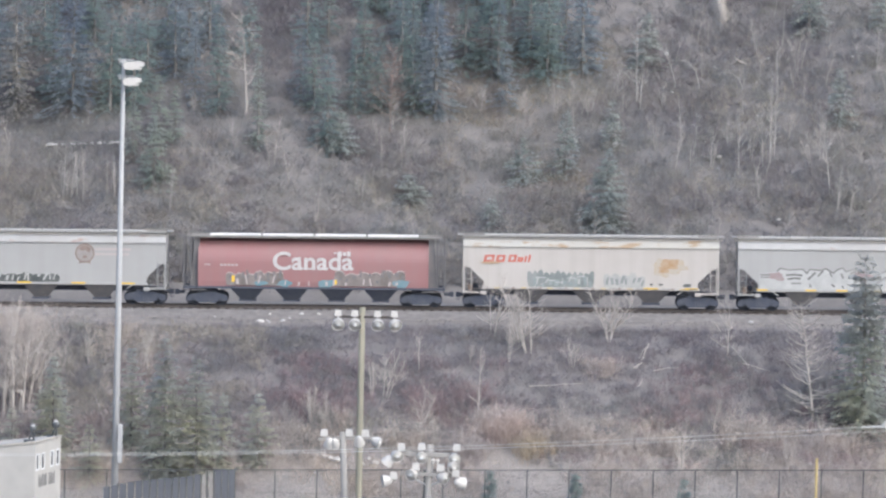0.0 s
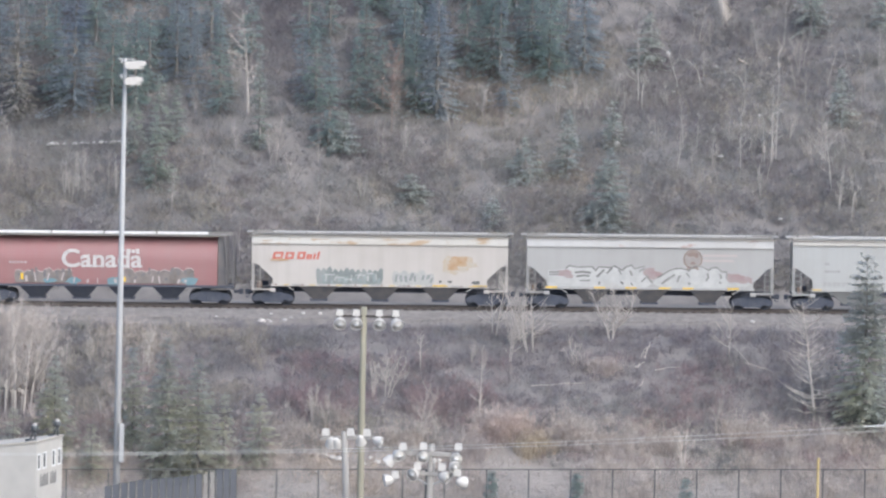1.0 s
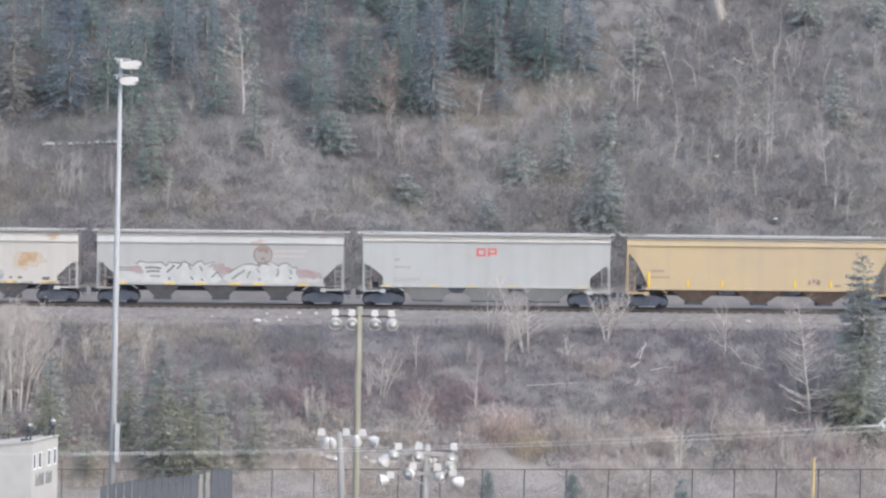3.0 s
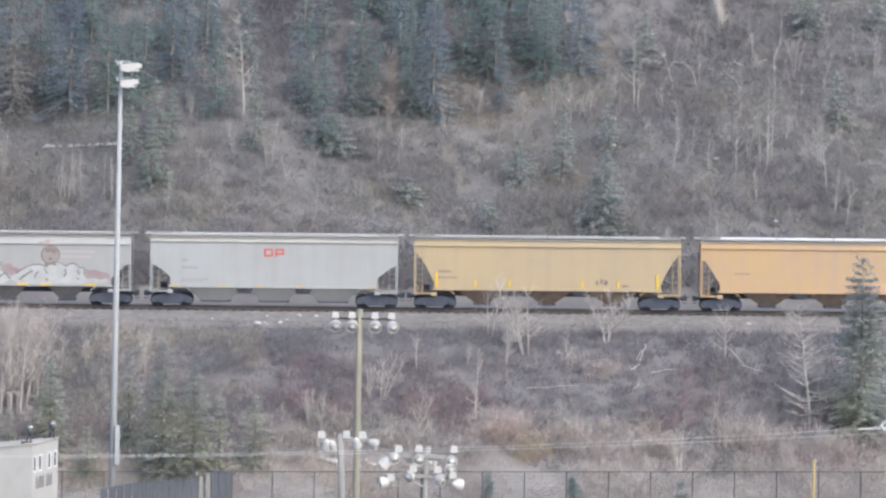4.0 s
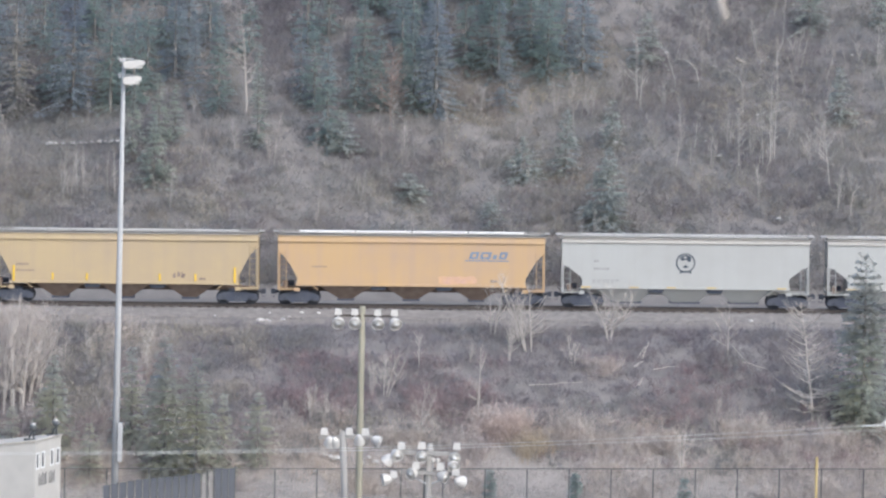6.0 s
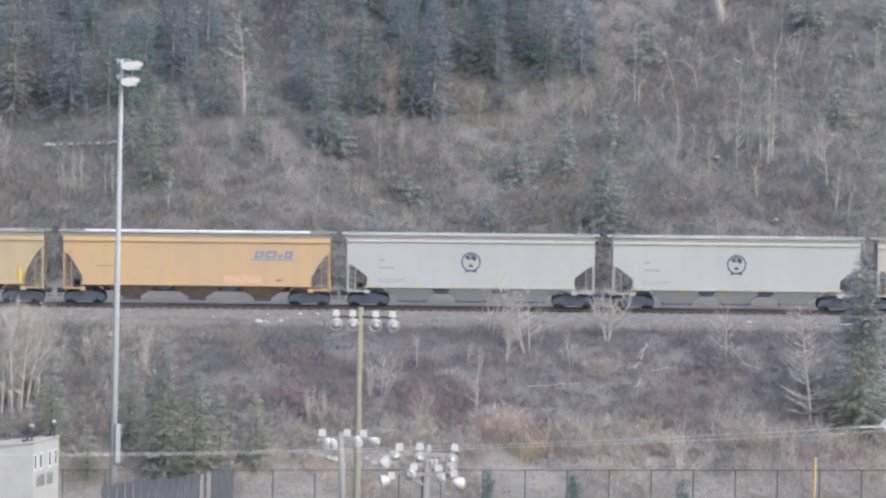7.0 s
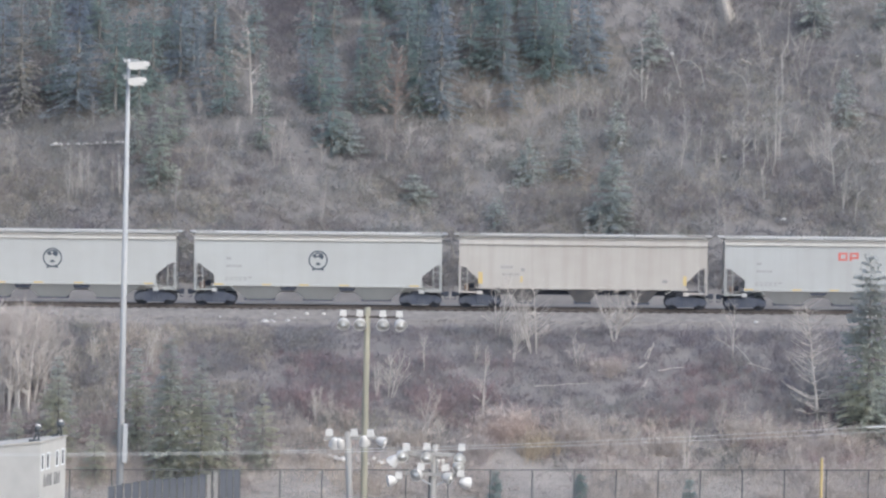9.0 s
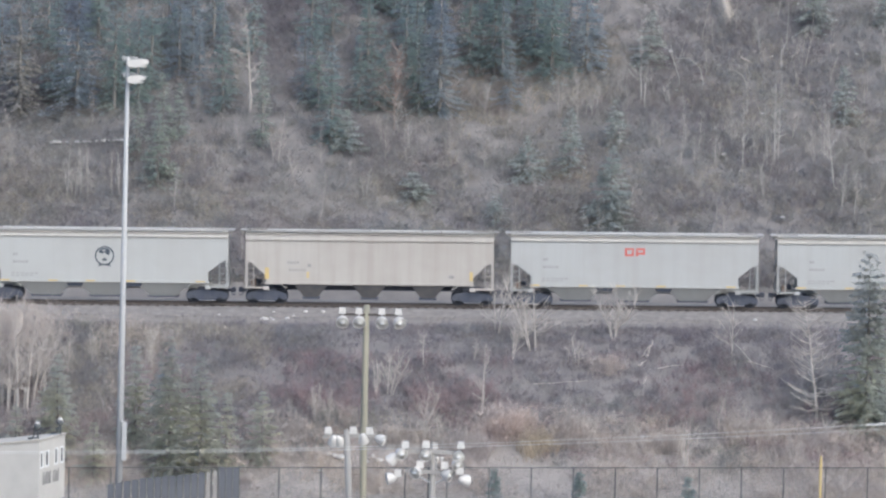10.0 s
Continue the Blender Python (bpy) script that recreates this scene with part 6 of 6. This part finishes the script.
    for a, c in ((-0.28, 0.6), (-0.05, 2.9)):
        b = Build()
        b.tube([(a - 0.2, c, top + 0.0), (a, c, top + 0.42)], 0.035, 5)
        b.tube([(a + 0.02, c, top + 0.02), (a + 0.02, c, top + 0.42)], 0.035, 5)
        b.box(a - 0.34, a + 0.08, c - 0.1, c + 0.1, top - 0.02, top + 0.075)
        b.lathe([(0.05, 0), (0.13, 0.02), (0.14, 0.16), (0.10, 0.22), (0.04, 0.25)], 10, Matrix.Translation((a, c, top + 0.38)))
        lampo = part("roof_camera", b, FENCE_BLACK, booth, "small dark dome fixture", True)
        b = Build()
        b.lathe([(0.10, 0.0), (0.09, 0.05), (0.03, 0.08)], 10, Matrix.Translation((a, c, top + 0.605)))
        part("cap", b, LAMP_WHITE, lampo)


def power_line():
    upper = lambda x: 19.961 + 0.0530 * x + 0.001125 * x * x
    lower = lambda x: 19.871 + 0.0485 * x + 0.001018 * x * x
    for x, s in ((-53.5, 1), (14.6, -1)):
        y, z = 190.0, ground(x, 190.0)
        zt = upper(x + s * 1.6)
        pole = root("utility_pole", x, y, z - 0.1, "grey wooden utility pole with a pale bracket arm", "utility pole", "utility poles")
        b = Build()
        b.tube([(0, 0, 0), (0, 0, zt - z + 1.3)], [0.17, 0.12], 10)
        part("pole", b, POLE_GREY_WOOD, pole)
        q = zt - z + 0.1
        b = Build()
        b.tube([(0, 0, q + 0.08), (s * 0.95, 0, q + 0.03), (s * 1.65, 0, q - 0.01)], [0.045, 0.035, 0.025], 6)
        b.tube([(s * 0.5, 0, q + 0.55), (s * 1.02, 0, q + 0.06)], 0.035, 6)
        b.tube([(0, 0, q + 0.75), (s * 0.5, 0, q + 0.55)], 0.03, 6)
        b.tube([(s * 0.86, 0, q - 0.04), (s * 0.98, 0, q + 0.13)], 0.055, 8)
        part("bracket", b, WIRE, pole, "pale grey bracket")
    for curve, end in ((upper, 1.6), (lower, 0.9)):
        line = root("power_wire", 0, 190, 0, "thin pale overhead wire", "wire", "overhead wires")
        b = Build()
        b.tube([(x, 0, curve(x)) for x in steps([(-53.5 + end, 14.6 - end * 0.9, 1.5)])], 0.0082, 5)
        part("wire", b, WIRE, line)


field_lights()
fences()
scorers_booth()
power_line()


# ---------- small things on the slopes ----------
def rock(x, y, size, seed, material=ROCK, label="small pale stone on the ground", z=None):
    rng = random.Random(seed)
    b = Build()
    b.lathe([(size * 0.5 * rng.uniform(0.8, 1.1), 0), (size * 0.55, size * 0.2), (size * 0.35, size * 0.42), (size * 0.1, size * 0.5)], 7)
    b.v = [(a * rng.uniform(0.7, 1.3) * 1.3, c * rng.uniform(0.7, 1.3), d * rng.uniform(0.8, 1.2)) for a, c, d in b.v]
    ob = part("stone", b, material, None)
    ob.matrix_basis = pose(x, y, (ground(x, y) if z is None else z) - 0.02, 0, 0, rng.uniform(0, 360))
    return tagged(ob, label, "stone", "pale stones")


def log(x, y, length, turn, tilt, radius, seed):
    b = Build()
    rng = random.Random(seed)
    b.tube([(length * (i / 5 - 0.5), rng.uniform(-0.04, 0.04), rng.uniform(-0.05, 0.05)) for i in range(6)], [radius * (1 - 0.12 * i) for i in range(6)], 7)
    ob = part("fallen_log", b, PALE_BARK, None)
    ob.matrix_basis = pose(x, y, ground(x, y) + 0.55, 0, tilt, turn)
    return tagged(ob, "pale fallen trunk lying in the brush", "log", "fallen logs")


DEBRIS = ((-11.5, 394.4, 0.10, 0.50), (-11.0, 398.75, 0.34, 0.20), (-10.9, 394.2, 0.10, 0.26), (-10.05, 395.4, 0.12, 0.36), (-9.7, 398.1, 0.12, 0.26), (-8.95, 398.8, 0.36, 0.30),
          (-7.85, 398.8, 0.36, 0.28), (-14.5, 398.2, 0.16, 0.2), (19.9, 398.2, 0.16, 0.34), (-11.1, 395.7, 0.12, 0.2), (-9.9, 397.6, 0.06, 0.2))


def clutter():
    rng = random.Random(9)
    for i, (x, y, up, w) in enumerate(DEBRIS):
        rock(x, y, w * 0.8, 60 + i, z=10.42 + up + GRADE * x, label="pale broken stone beside the railway")
    for i in range(16):
        x = -27.3 + i * 0.32 + rng.uniform(-0.15, 0.15)
        if i not in (4, 5, 9):
            rock(x, 427.4 - 0.2 * (x + 27.3), rng.uniform(0.24, 0.46), 80 + i, z=20.12 + 0.06 * (x + 27.3))
    for i in range(14):
        x, y = rng.uniform(10, 31), rng.uniform(414, 442)
        rock(x, y, rng.uniform(0.15, 0.35), 120 + i, z=ground(x, y) + 0.5)
    for i, (x, y) in enumerate(((-7.3, 372.9), (-6.9, 374.5), (-6.1, 374.1), (-4.2, 374.2), (-3.8, 373.8), (-2.9, 374.0), (-4.6, 373.7), (-6.5, 374.3))):
        rock(x, y, rng.uniform(0.28, 0.5), 160 + i, z=ground(x, y) + 0.12)
    log(12.75, 386.0, 1.15, 15, -70, 0.085, 1)
    log(12.50, 385.8, 0.9, 15, -60, 0.055, 7)
    log(12.3, 384.4, 0.66, 20, -33, 0.075, 2)
    log(12.4, 382.5, 0.55, 10, -66, 0.055, 8)
    log(7.2, 382.0, 3.4, 10, -4, 0.035, 3)
    log(14.0, 384.0, 1.6, 5, -8, 0.035, 4)
    log(19.6, 384.5, 1.8, 0, 14, 0.035, 5)
    log(21.0, 440.0, 3.0, 70, 10, 0.08, 6)


clutter()


def bluff():
    """A bare eroded face of pale clay high on the slope."""
    rng = random.Random(3)
    b = Build()
    n, m = 14, 12
    for j in range(m + 1):
        for i in range(n + 1):
            k = j / m
            wide, mid = 0.9 + 0.8 * min(1, k * 2.2), 19.65 + 0.12 * math.sin(k * 9)
            x, y = mid + wide * (i / n - 0.5), 446.3 + 6.2 * k
            edge = min(1, min(i, n - i) / 6) * min(1, min(j, m - j) / 4)
            b.v.append((x + rng.uniform(-0.05, 0.05), y - 0.3 * edge, ground(x, y) - 0.12 + edge * (1.0 + rng.uniform(-0.12, 0.16))))
    for j in range(m):
        for i in range(n):
            k = j * (n + 1) + i
            b.f.append((k, k + 1, k + n + 2, k + n + 1))
    ob = part("clay_bluff", b, EARTH, None, smooth=True)
    tagged(ob, "bare pale clay face on the hillside", "bluff", kind="structure")


bluff()


# ---------- what moves ----------
SPEED = 13.708


def motions():
    for car, x0 in TRAIN:
        walk(car, [(t, pose(x0 - SPEED * t, TRACK_Y, RAIL_Z + GRADE * (x0 - SPEED * t), 0, -math.degrees(math.atan(GRADE)))) for t in (0, 5, 10)])
    turn = math.degrees(SPEED / 0.457)
    for w in WHEELS:
        x, z = w.location.x, w.location.z
        walk(w, [(k / FPS, pose(x, 0, z, 0, -turn * k / FPS)) for k in range(10 * FPS + 1)])


motions()
